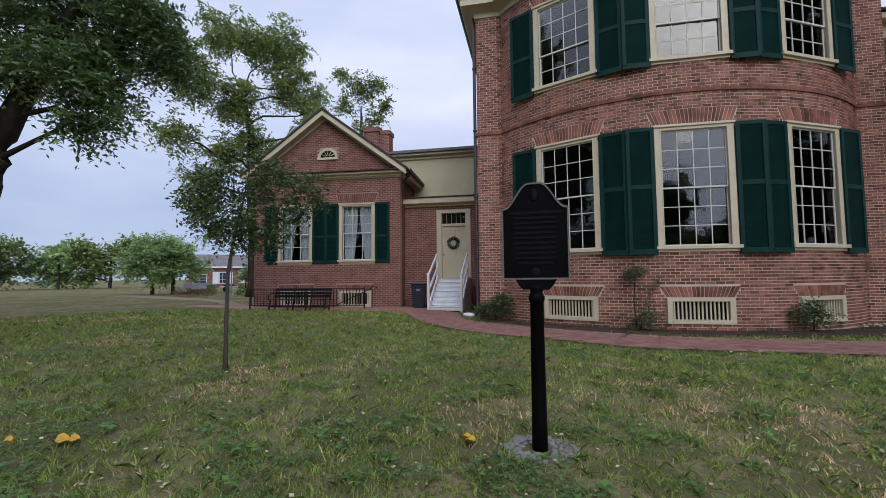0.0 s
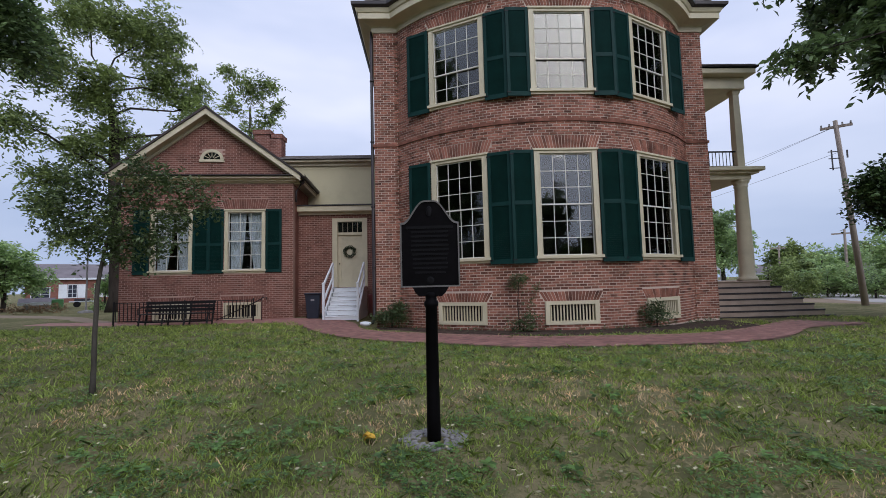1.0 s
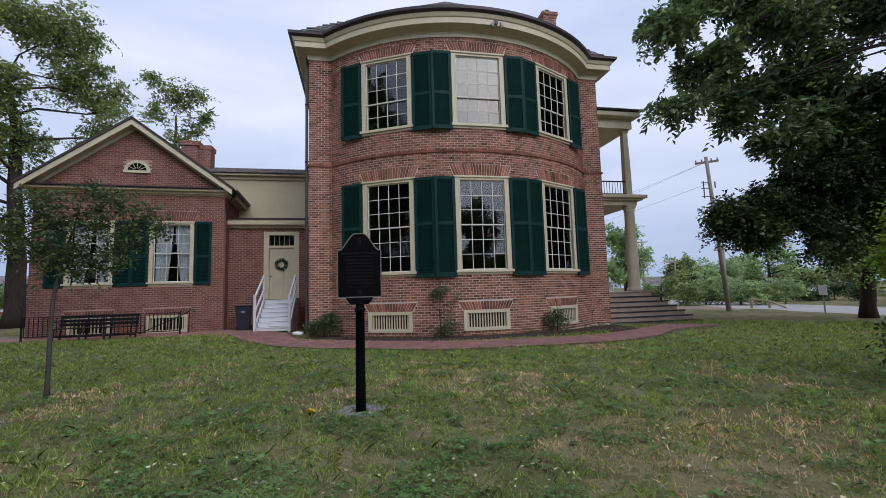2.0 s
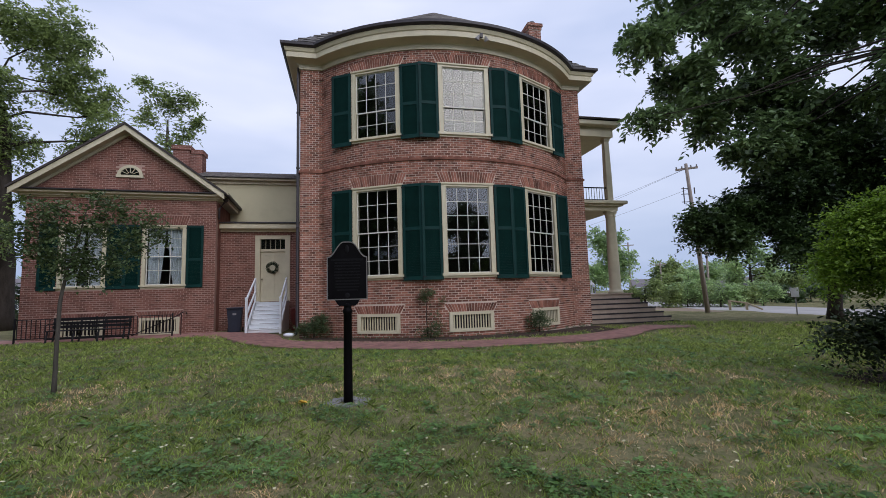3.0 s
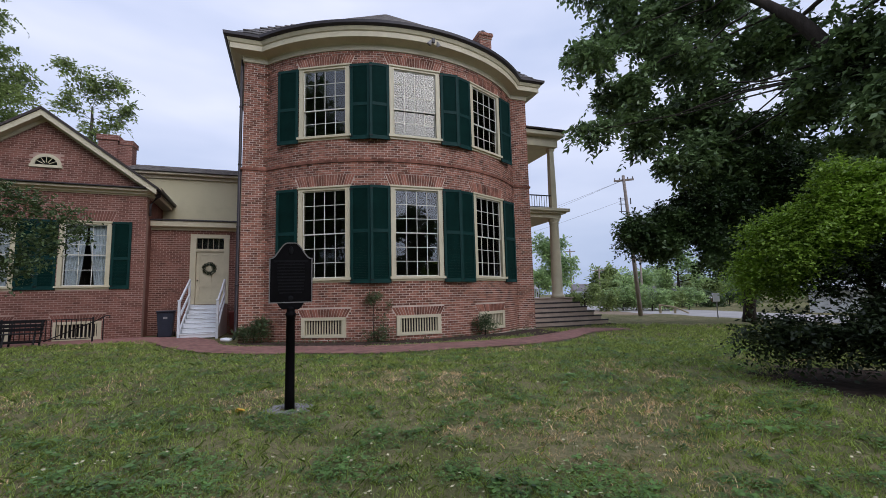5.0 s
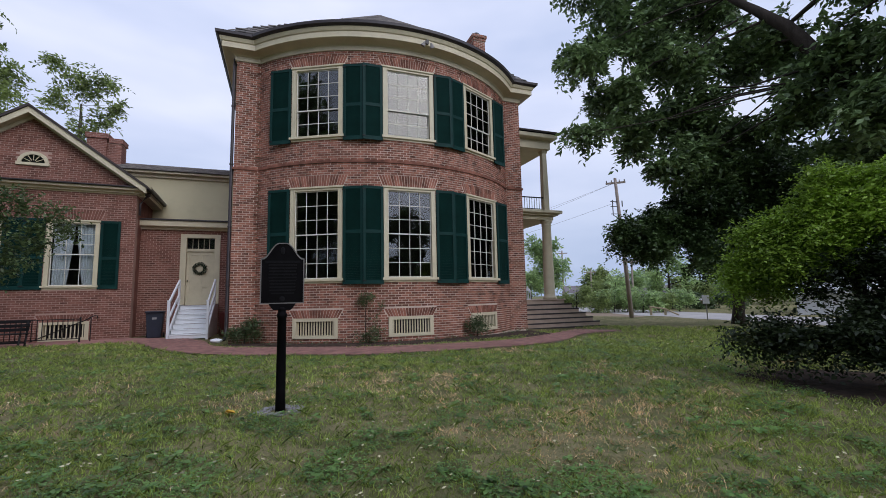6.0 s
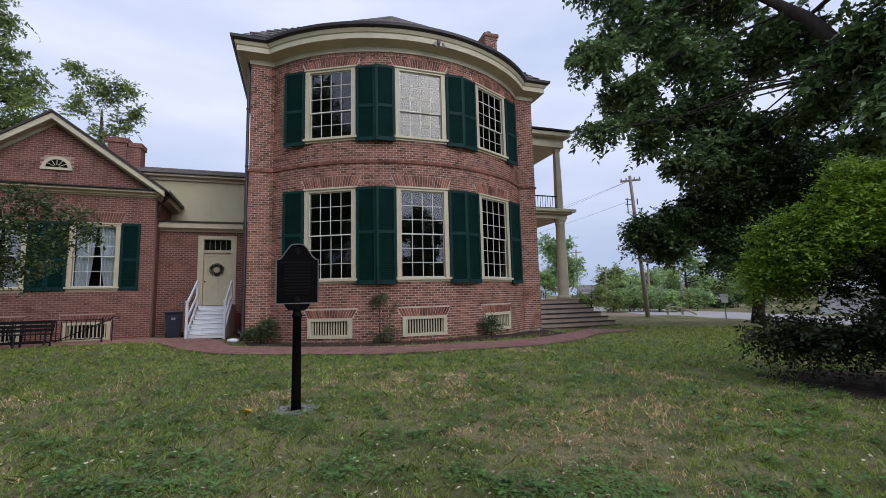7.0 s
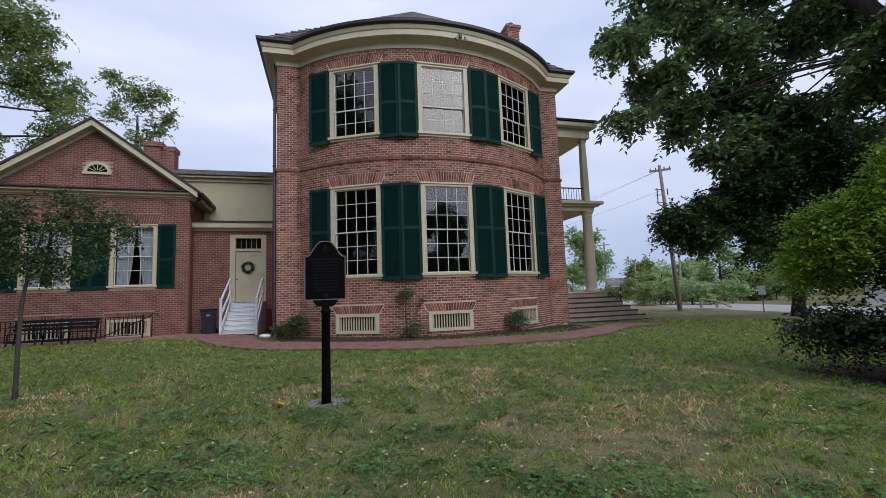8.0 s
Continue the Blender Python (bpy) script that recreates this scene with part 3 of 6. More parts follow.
def curtain(parent, m, x0, x1, z0, z1, gather, seed):
    """Sheer cloth in folds, drawn aside towards the bottom."""
    bm = bmesh.new()
    rnd = random.Random(seed)
    nx, nz, ph = 40, 14, rnd.uniform(0, 6)
    rows = []
    for j in range(nz + 1):
        t = j / nz
        row = []
        for i in range(nx + 1):
            s = i / nx
            edge = gather * (1 - t) ** 1.5
            x = x0 + (x1 - x0) * (s * (1 - abs(edge)) + (abs(edge) if edge < 0 else 0))
            row.append(bm.verts.new((x, 0.24 + 0.025 * math.sin(s * 38 + ph + t * 2), z0 + (z1 - z0) * t)))
        rows.append(row)
    for a, b in zip(rows, rows[1:]):
        for i in range(nx):
            bm.faces.new((a[i], a[i + 1], b[i + 1], b[i]))
    ob = part("curtain", bm, CURTAIN, parent, "gathered sheer white curtain", shade=True)
    ob.matrix_local = m
    return ob


def shutter(parent, m, wide, high, rail, name="shutter"):
    """A panelled shutter: x across from the hinge, z up, facing -y; rail is the height of its middle rail."""
    st = 0.095
    bm = bmesh.new()
    for x in (0, wide - st):
        box(bm, x, x + st, -0.045, 0.0, 0, high, bevel=0.004)
    for z0, z1 in ((0, 0.14), (rail - 0.06, rail + 0.06), (high - 0.1, high)):
        box(bm, st, wide - st, -0.043, -0.002, z0, z1, bevel=0.003)
    ob = part(name, bm, GREEN, parent, "dark green panelled shutter, hooked open")
    ob.matrix_local = m
    for z0, z1 in ((0.14, rail - 0.06), (rail + 0.06, high - 0.1)):
        bm = bmesh.new()
        n = int((z1 - z0) / 0.055)
        prof = []
        for i in range(n):
            z = z0 + (z1 - z0) * i / n
            prof += [(-0.003, z), (-0.028, z + (z1 - z0) / n * 0.94)]
        line = [[bm.verts.new((x, y, z)) for y, z in prof] for x in (st, wide - st)]
        for i in range(len(prof) - 1):
            bm.faces.new((line[0][i], line[1][i], line[1][i + 1], line[0][i + 1]))
        back = [bm.verts.new((x, -0.001, z)) for x in (st, wide - st) for z in (z0, z1)]
        bm.faces.new((back[0], back[1], back[3], back[2]))
        part("panel", bm, GREEN, ob)
    for z in (0.12, high - 0.12):
        bm = bmesh.new()
        box(bm, -0.02, 0.10, -0.058, -0.046, z - 0.02, z + 0.02)
        part("hinge", bm, BLACK_IRON, ob, "black iron strap hinge")
    return ob


def vent(parent, m, half, high, bars=14):
    bm = bmesh.new()
    c = 0.13
    for sx in (-1, 1):
        a, b = sorted((sx * half, sx * (half - c)))
        box(bm, a, b, -0.04, 0.14, 0.0, high, bevel=0.004)
    box(bm, -half + c, half - c, -0.038, 0.14, high - 0.10, high)
    box(bm, -half + c, half - c, -0.05, 0.14, 0, 0.10)
    ob = part("basement_grille", bm, CREAM, parent, "cream basement opening with upright bars")
    ob.matrix_local = m
    for i in range(bars):
        bm = bmesh.new()
        x = -half + c + (2 * half - 2 * c) * (i + 0.5) / bars
        box(bm, x - 0.019, x + 0.019, 0.02, 0.055, 0.10, high - 0.10)
        part("bar", bm, CREAM, ob)
    # black sheet standing in for the unlit hollow behind the bars
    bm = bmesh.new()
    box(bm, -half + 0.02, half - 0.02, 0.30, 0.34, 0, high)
    part("dark_hollow_sheet", bm, BLACK_IRON, ob)
    return ob


for i, s in enumerate(WIN_S):
    for j, (a, b, up, lowr) in enumerate(((L_SILL, L_HEAD, 3, 3), (U_SILL, U_HEAD, 3, 2))):
        m = front_pose(s, a, -0.02)
        window(mansion, m, HALF_WIN, b - a, 4, up, lowr, 0.165, 0.135, 0.155, "tall cream sash window with many small panes")
        if (i, j) == (2, 1):
            curtain(mansion, m, -0.1, 0.6, 0.15, b - a - 0.15, -0.35, 5)
            curtain(mansion, m, -0.7, -0.35, 0.15, b - a - 0.15, 0.35, 6)
        for side in (-1, 1):
            outer = (i == 0 and side < 0) or (i == 2 and side > 0)
            wide = 0.80 if outer else 0.70
            lean = radians(5 if outer else (8 if (i == 1) else 3))
            hinge = m @ Matrix.Translation((side * (HALF_WIN + 0.02), -0.03, -0.06))
            high = b - a + 0.02
            turn = Matrix.Rotation(side * (PHI_WIN * 0.27) + side * (-lean), 4, "Z")
            if side < 0:
                mm = hinge @ turn @ Matrix.Translation((-wide, 0, 0))
            else:
                mm = hinge @ turn
            shutter(mansion, mm, wide, high, high * 0.53 if j == 0 else high * 0.46)
    vent(mansion, front_pose(s, V_LOW, -0.02), HALF_VENT, V_HIGH - V_LOW)

# ---- the one-storey wing with its pedimented gable (its own frame) ----
WING = pose(-10.507, 18.512, 0, 0, 0, 17.5)
WW, WTOP, WMID = 6.87, 5.74, -3.43
wing = empty("brick_wing", WING, "one-storey red brick wing with a cream pediment and green shutters", "house")
W_OPEN = [(-2.80, -1.15, 1.96, 4.64), (-5.72, -4.07, 1.96, 4.64), (-2.80, -1.31, 0.04, 0.74), (-5.55, -4.06, 0.04, 0.74)]


def wing_front(u, depth, z):
    return Vector((u, depth, z))


bm = bmesh.new()
wall_grid(bm, [-WW, 0] + [v for o in W_OPEN for v in o[:2]], [-0.3, WTOP] + [v for o in W_OPEN for v in o[2:]], lambda u, z: inside(W_OPEN, u, z), wing_front, 0.34)
wing_wall = part("front_wall", bm, MORTAR_WING, wing, "red brick wall with thin joints")
shift = [(a + WW, b + WW, c, d) for a, b, c, d in W_OPEN]
arch = []
for a, b, c, d in W_OPEN:
    jack_arch((a + b) / 2, d + 0.01, (b - a) / 2, 0.42 if c > 1 else 0.26, wing_front, BRICK_WING, wing, 0.14)
    arch += arch_slices((a + b) / 2 + WW, (b - a) / 2, d, 0.42 if c > 1 else 0.26, 0.14)
WING_ROWS = brick_courses(WW, -0.1, WTOP, shift, arch, None, seed=5)
WING_ROWS = [(a - WW, b - WW, c, d, o) for a, b, c, d, o in WING_ROWS]
# gable bricks above the trim
FAN_U, FAN_Z, FAN_R = -3.34, 6.76, 0.47
SLOPE = (8.80 - 6.05) / 3.72
for a, b, c, d, o in brick_courses(WW, 6.06, 8.7, [], [], None, seed=6):
    a, b = a - WW, b - WW
    reach = (8.62 - d) / SLOPE
    a, b = max(a, WMID - reach), min(b, WMID + reach)
    if b - a > 0.03 and not (abs((a + b) / 2 - FAN_U) < FAN_R + 0.05 and c < FAN_Z + 0.42 and d > FAN_Z - 0.06):
        WING_ROWS.append((a, b, c, d, o))
bm = bmesh.new()
vs = [bm.verts.new((u, v, z)) for v in (0.0, 0.34) for u, z in ((-WW, WTOP), (0, WTOP), (0, 6.1), (WMID, 8.66), (-WW, 6.1))]
bm.faces.new(vs[:5])
bm.faces.new(vs[:4:-1])
for i in range(5):
    bm.faces.new((vs[i], vs[5 + i], vs[5 + (i + 1) % 5], vs[(i + 1) % 5]))
part("gable_wall", bm, MORTAR_WING, wing)
bm = bmesh.new()
box(bm, -0.34, 0.0, 0.345, 7.0, -0.3, 6.05)
box(bm, -WW, -WW + 0.34, 0.345, 7.0, -0.3, 6.05)
box(bm, -WW + 0.34, -0.34, 6.7, 7.0, -0.3, 6.05)
part("side_wall", bm, BRICK_WING, wing)
# the wing's room box, its gloom carried by the dark colour
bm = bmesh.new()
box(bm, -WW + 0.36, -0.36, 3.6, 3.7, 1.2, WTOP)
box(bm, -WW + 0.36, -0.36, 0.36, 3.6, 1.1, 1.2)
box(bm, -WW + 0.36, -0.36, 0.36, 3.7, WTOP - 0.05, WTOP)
part("interior_lining", bm, ROOM, wing, "wing room lining coloured dark to look unlit behind the windows")

# pediment: horizontal cornice, raking boards, dark roof edge
bm = bmesh.new()
box(bm, -WW - 0.04, 0.04, -0.05, -0.008, 5.74, 5.80)
box(bm, -WW - 0.14, 0.14, -0.16, -0.009, 5.80, 5.89)
box(bm, -WW - 0.26, 0.27, -0.33, -0.01, 5.89, 5.99, bevel=0.015)
part("cornice", bm, CREAM, wing, "cream horizontal cornice under the gable")
bm = bmesh.new()
for k in range(3):
    box(bm, -WW - 0.30, 0.31, -0.44 + 0.14 * k, -0.012, 5.993 + 0.036 * k, 6.027 + 0.036 * k)
part("cornice_flashing", bm, GUTTER, wing, "dark metal flashing on the cornice")


def rake(bm, side, drop0, drop1, v0, v1, ext=0.0):
    """A board along one slope of the gable, between two depths below the roof line."""
    e = 3.72 + ext
    pts = []
    for v in (v0, v1):
        for u, z in ((0.0, 8.80), (e, 8.80 - SLOPE * e)):
            for dd in (drop0, drop1):
                uu = u if u else 0.0
                pts.append(bm.verts.new((WMID + side * uu, v, z - dd * math.sqrt(1 + SLOPE * SLOPE))))
    for f in ((0, 2, 3, 1), (4, 5, 7, 6), (0, 4, 6, 2), (1, 3, 7, 5), (2, 6, 7, 3), (0, 1, 5, 4)):
        bm.faces.new([pts[i] for i in (f if side > 0 else f[::-1])])


for side in (-1, 1):
    bm = bmesh.new()
    rake(bm, side, 0.0, 0.19, -0.50, -0.45, 0.1)
    part("raking_board", bm, CREAM, wing, "cream raking board of the gable")
    bm = bmesh.new()
    rake(bm, side, 0.09, 0.13, -0.447, 0.02, 0.06)
    part("raking_soffit", bm, CREAM, wing, "cream boarded soffit under the gable's edge")
    bm = bmesh.new()
    rake(bm, side, 0.133, 0.25, -0.075, 0.018, -0.05)
    part("raking_frieze", bm, CREAM, wing)
    bm = bmesh.new()
    rake(bm, side, -0.085, -0.004, -0.56, 7.2, 0.16)
    part("roof", bm, DARK_SHINGLE, wing, "dark shingled roof slope")
bm = bmesh.new()
box(bm, 0.005, 0.38, 0.03, 6.6, 5.72, 5.86)
box(bm, 0.005, 0.42, 0.03, 6.6, 5.86, 6.00)
part("eave", bm, CREAM, wing, "cream boxed eaves along the side")
bm = bmesh.new()
sweep(bm, [(0.425, -0.45), (0.425, 6.6)], [(0.0, 6.0), (0.0, 5.90), (0.10, 5.90), (0.13, 5.95), (0.13, 6.02), (0.10, 6.02)])
part("gutter", bm, GUTTER, wing, "dark metal gutter along the side eaves")
bm = bmesh.new()
tube(bm, [(0.36, 0.1, 5.95), (0.3, 0.05, 5.70), (0.09, 0.10, 5.42), (0.09, 0.12, 4.95)], 0.045, 8)
lathe(bm, [(0.04, 5.70), (0.10, 5.76), (0.11, 5.86), (0.09, 5.88)], 10, (0.36, 0.02))
part("downspout", bm, GUTTER, wing, "dark downspout with a rain head", shade=True)

# half-round attic window
bm = bmesh.new()
n = 20
for a0, a1 in ((math.pi * i / n, math.pi * (i + 1) / n) for i in range(n)):
    q = [bm.verts.new((FAN_U + r * math.cos(a), y, FAN_Z + 0.92 * r * math.sin(a))) for y in (-0.06, 0.05) for r, a in ((FAN_R - 0.12, a0), (FAN_R, a0), (FAN_R, a1), (FAN_R - 0.12, a1))]
    bm.faces.new((q[3], q[2], q[1], q[0]))
    bm.faces.new((q[1], q[2], q[6], q[5]))
    bm.faces.new((q[0], q[4], q[7], q[3]))
box(bm, FAN_U - FAN_R - 0.03, FAN_U + FAN_R + 0.03, -0.08, 0.05, FAN_Z - 0.10, FAN_Z)
bmesh.ops.remove_doubles(bm, verts=bm.verts, dist=0.0005)
fan = part("attic_window", bm, CREAM, wing, "half-round cream attic window with radiating bars")
for a in (30, 60, 90, 120, 150):
    bm = bmesh.new()
    ca, sa = math.cos(radians(a)), math.sin(radians(a))
    tube(bm, [(FAN_U + 0.10 * ca, -0.035, FAN_Z + 0.1 * sa), (FAN_U + 0.36 * ca, -0.035, FAN_Z + 0.33 * sa)], 0.014, 6)
    part("glazing_bar", bm, CREAM, fan)
bm = bmesh.new()
box(bm, FAN_U - 0.33, FAN_U + 0.33, -0.024, -0.020, FAN_Z, FAN_Z + 0.30)
part("pane", bm, GLASS, fan)
# black sheet on the wall in place of the dark attic
bm = bmesh.new()
box(bm, FAN_U - 0.34, FAN_U + 0.34, -0.017, -0.012, FAN_Z, FAN_Z + 0.31)
part("dark_hollow_sheet", bm, BLACK_IRON, fan)

for k, (a, b) in enumerate(((-2.80, -1.15), (-5.72, -4.07))):
    m = Matrix.Translation(((a + b) / 2, 0.02, 1.96))
    half = (b - a) / 2
    window(wing, m, half, 2.68, 3, 3, 2, 0.145, 0.125, 0.14, "cream sash window with sheer curtains", split=0.5)
    curtain(wing, m, -0.66, -0.02, 0.14, 2.55, 0.30 + 0.1 * k, 11 + k)
    curtain(wing, m, 0.04, 0.66, 0.14, 2.55, -0.38 + 0.1 * k, 13 + k)
    shutter(wing, m @ Matrix.Translation((half + 0.02, -0.03, 0.0)) @ Matrix.Rotation(radians(-2), 4, "Z"), 0.66, 2.68, 1.2)
    shutter(wing, m @ Matrix.Translation((-half - 0.02, -0.03, 0.0)) @ Matrix.Rotation(radians(2), 4, "Z") @ Matrix.Translation((-0.62, 0, 0)), 0.62, 2.68, 1.2)
vent(wing, Matrix.Translation((-2.055, 0.02, 0.04)), 0.745, 0.70, 10)
vent(wing, Matrix.Translation((-4.805, 0.02, 0.04)), 0.745, 0.70, 10)

# ---- the passage between wing and mansion, with the side door (mansion's frame) ----
passage = empty("connecting_passage", HOUSE, "brick passage with a cream side door and stucco upper storey", "house")
DV = 4.6
D_OPEN = [(-2.46, -0.91, 1.24, 4.34)]
bm = bmesh.new()
wall_grid(bm, [-4.4, -0.01, -2.46, -0.91], [-0.3, 4.6, 1.24, 4.34], lambda u, z: inside(D_OPEN, u, z), lambda u, d, z: Vector((u, DV + d, z)), 0.3)
part("door_wall", bm, MORTAR_WING, passage)
rows = brick_courses(4.39, -0.1, 4.58, [(a + 4.4, b + 4.4, c, d) for a, b, c, d in D_OPEN], [], None, seed=8)
PASSAGE_ROWS = [(a - 4.4, b - 4.4, c, d, o) for a, b, c, d, o in rows]
bm = bmesh.new()
box(bm, -4.25, -0.02, DV - 0.10, DV - 0.01, 4.50, 4.62)
box(bm, -4.25, -0.02, DV - 0.34, DV - 0.012, 4.62, 4.86, bevel=0.012)
part("cornice", bm, CREAM, passage, "cream cornice above the side door")
bm = bmesh.new()
vs = [bm.verts.new(p) for p in ((-4.6, DV - 0.40, 4.865), (-0.02, DV - 0.40, 4.865), (-0.02, 6.6, 5.28), (-4.6, 6.6, 5.28), (-4.6, DV - 0.40, 4.91), (-0.02, DV - 0.40, 4.91), (-0.02, 6.6, 5.34), (-4.6, 6.6, 5.34))]
for f in ((0, 3, 2, 1), (4, 5, 6, 7), (0, 1, 5, 4), (1, 2, 6, 5), (2, 3, 7, 6), (3, 0, 4, 7)):
    bm.faces.new([vs[i] for i in f])
part("low_roof", bm, GUTTER, passage, "low dark metal roof")
bm = bmesh.new()
box(bm, -9.5, -0.01, 6.6, 6.9, 4.9, 7.46)
part("upper_wall", bm, STUCCO, passage, "plain pale yellow stucco wall")
bm = bmesh.new()
box(bm, -9.6, -0.01, 6.50, 6.595, 7.28, 7.44)
box(bm, -9.6, -0.01, 6.28, 6.595, 7.44, 7.54)
part("upper_eave", bm, CREAM, passage)
low2 = [Vector((u, 6.2, 7.56)) for u in np.linspace(-9.6, -0.02, 12)]
shingle_slope("shingles", low2, [Vector((p.x, 9.6, 8.72)) for p in low2], 16, 0.16, SHINGLE, passage, seed=9)
bm = bmesh.new()
vs = [bm.verts.new(p) for p in ((-9.6, 6.22, 7.54), (-0.02, 6.22, 7.54), (-0.02, 9.6, 8.69), (-9.6, 9.6, 8.69))]
bm.faces.new(vs)
part("upper_roof", bm, SHINGLE, passage, "weathered shingle roof")
bm = bmesh.new()
box(bm, -9.5, -0.02, 9.5, 9.7, 0, 8.6)
part("rear_wall", bm, BRICK_WING, passage)
brick_stack([(-7.35, -6.55, 8.2, 9.0, 7.5, 9.5), (-7.42, -6.48, 8.13, 9.07, 9.5, 9.75), (-6.54, -5.95, 8.25, 8.95, 7.5, 9.3), (-6.47, -5.89, 8.2, 9.0, 9.3, 9.54)], MORTAR_WING, BRICK_WING, passage, "broad brick chimney with a stepped top", 75)

# door with casing, transom, panels, knob; the wreath hangs on it
bm = bmesh.new()
for a, b in ((-2.46, -2.23), (-1.14, -0.91)):
    box(bm, a, b, DV - 0.05, DV + 0.22, 1.24, 4.18, bevel=0.006)
box(bm, -2.46, -0.91, DV - 0.052, DV + 0.22, 4.18, 4.34)
box(bm, -2.23, -1.14, DV - 0.02, DV + 0.20, 3.58, 3.70)
door = part("side_door", bm, CREAM, passage, "cream panelled door with a narrow transom light")
bm = bmesh.new()
box(bm, -2.22, -1.15, DV + 0.07, DV + 0.115, 1.26, 3.57)
for a, b in ((-2.22, -2.08), (-1.755, -1.615), (-1.29, -1.15)):
    box(bm, a, b, DV + 0.045, DV + 0.07, 1.26, 3.57)
for z0, z1 in ((1.26, 1.48), (2.02, 2.16), (2.95, 3.07), (3.42, 3.57)):
    for a, b in ((-2.08, -1.755), (-1.615, -1.29)):
        box(bm, a, b, DV + 0.047, DV + 0.07, z0, z1)
part("leaf", bm, CREAM, door, "cream six-panel door leaf")
bm = bmesh.new()
lathe(bm, [(0.012, 0.0), (0.012, 0.03), (0.03, 0.04), (0.032, 0.06), (0.015, 0.075)], 12)
bmesh.ops.transform(bm, matrix=Matrix.Translation((-2.15, DV + 0.045, 2.30)) @ Matrix.Rotation(radians(90), 4, "X"), verts=bm.verts)
part("knob", bm, BLACK_IRON, door, "dark round door knob", shade=True)
for i in range(5):
    bm = bmesh.new()
    a = -2.23 + 1.09 * i / 5
    box(bm, a + 0.012, a + 0.206, DV + 0.08, DV + 0.084, 3.71, 4.17)
    p = part("pane", bm, GLASS, door)
    p.visible_shadow = False
    if i:
        bm = bmesh.new()
        box(bm, a - 0.007, a + 0.007, DV + 0.06, DV + 0.10, 3.70, 4.18)
        part("glazing_bar", bm, CREAM, door)
# black sheet imitating the unlit hall behind the transom
bm = bmesh.new()
box(bm, -2.3, -1.0, DV + 0.21, DV + 0.24, 3.60, 4.25)
part("dark_hollow_sheet", bm, BLACK_IRON, door)

WREATH_GREEN = leaf_material("wreath_green", (0.018, 0.035, 0.018), 0.4, 0.1, 8)
wreath = empty("door_wreath", HOUSE @ pose(-1.70, DV + 0.03, 2.83), "dark green boxwood wreath hanging on the cream door", "wreath")
rnd = random.Random(21)
verts, faces = [], []
for i in range(900):
    a, t, r = rnd.uniform(0, math.tau), rnd.uniform(0, math.tau), 0.085 * math.sqrt(rnd.random())
    c = Vector(((0.215 + r * math.cos(t)) * math.cos(a), -abs(r * math.sin(t)) * 0.9, (0.215 + r * math.cos(t)) * math.sin(a)))
    q = Euler([rnd.uniform(0, 6.28) for _ in range(3)]).to_matrix()
    n = len(verts)
    for x, y in ((-0.026, 0), (0, -0.011), (0.026, 0), (0, 0.011)):
        verts.append(c + q @ Vector((x, y, 0)))
    faces.append((n, n + 1, n + 2, n + 3))
strip_mesh("leaves", verts, faces, WREATH_GREEN, wreath)

# white wooden steps to the door
stairs = empty("wooden_steps", HOUSE, "white-painted wooden steps with handrails at the side door", "steps")
for i in range(7):
    z1 = 0.177 * (i + 1)
    v0 = 2.02 + 0.27 * i
    v1 = v0 + 0.29 if i < 6 else DV - 0.06
    bm = bmesh.new()
    box(bm, -2.22, -0.98, v0 - 0.025, v1, z1 - 0.035, z1, bevel=0.005)
    part("tread", bm, WHITE, stairs)
    bm = bmesh.new()
    box(bm, -2.20, -1.0, v0 + 0.005, v0 + 0.025, z1 - 0.177 + 0.012, z1 - 0.036)
    part("riser", bm, WHITE, stairs)
for u0 in (-2.28, -0.985):
    bm = bmesh.new()
    vs = [bm.verts.new((u0 + du, v, z)) for du in (0, 0.055) for v, z in ((1.98, -0.02), (DV - 0.06, -0.02), (DV - 0.06, 1.28), (3.6, 1.28), (1.98, 0.22))]
    bm.faces.new(vs[4::-1])
    bm.faces.new(vs[5:])
    for i in range(5):
        bm.faces.new((vs[i], vs[(i + 1) % 5], vs[5 + (i + 1) % 5], vs[5 + i]))
    part("stringer", bm, WHITE, stairs)
for u in (-2.26, -0.955):
    bm = bmesh.new()
    box(bm, u - 0.045, u + 0.045, 2.0, 2.09, -0.05, 1.40, bevel=0.006)
    box(bm, u - 0.058, u + 0.058, 1.99, 2.10, 1.40, 1.46, bevel=0.01)
    part("newel", bm, WHITE, stairs)
    bm = bmesh.new()
    box(bm, u - 0.04, u + 0.04, 3.66, 3.74, 1.24, 2.30, bevel=0.006)
    part("upper_post", bm, WHITE, stairs)
    for dz, hh in ((1.32, 0.055), (0.72, 0.05)):
        bm = bmesh.new()
        vs = [bm.verts.new((u + du, v, z)) for du in (-0.03, 0.03) for v, z in ((2.06, dz), (3.70, dz + 0.90), (3.70, dz + 0.90 + 0.10), (2.06, dz + 0.10))]
        for f in ((3, 2, 1, 0), (4, 5, 6, 7), (0, 1, 5, 4), (1, 2, 6, 5), (2, 3, 7, 6), (3, 0, 4, 7)):
            bm.faces.new([vs[i] for i in f])
        part("handrail", bm, WHITE, stairs)

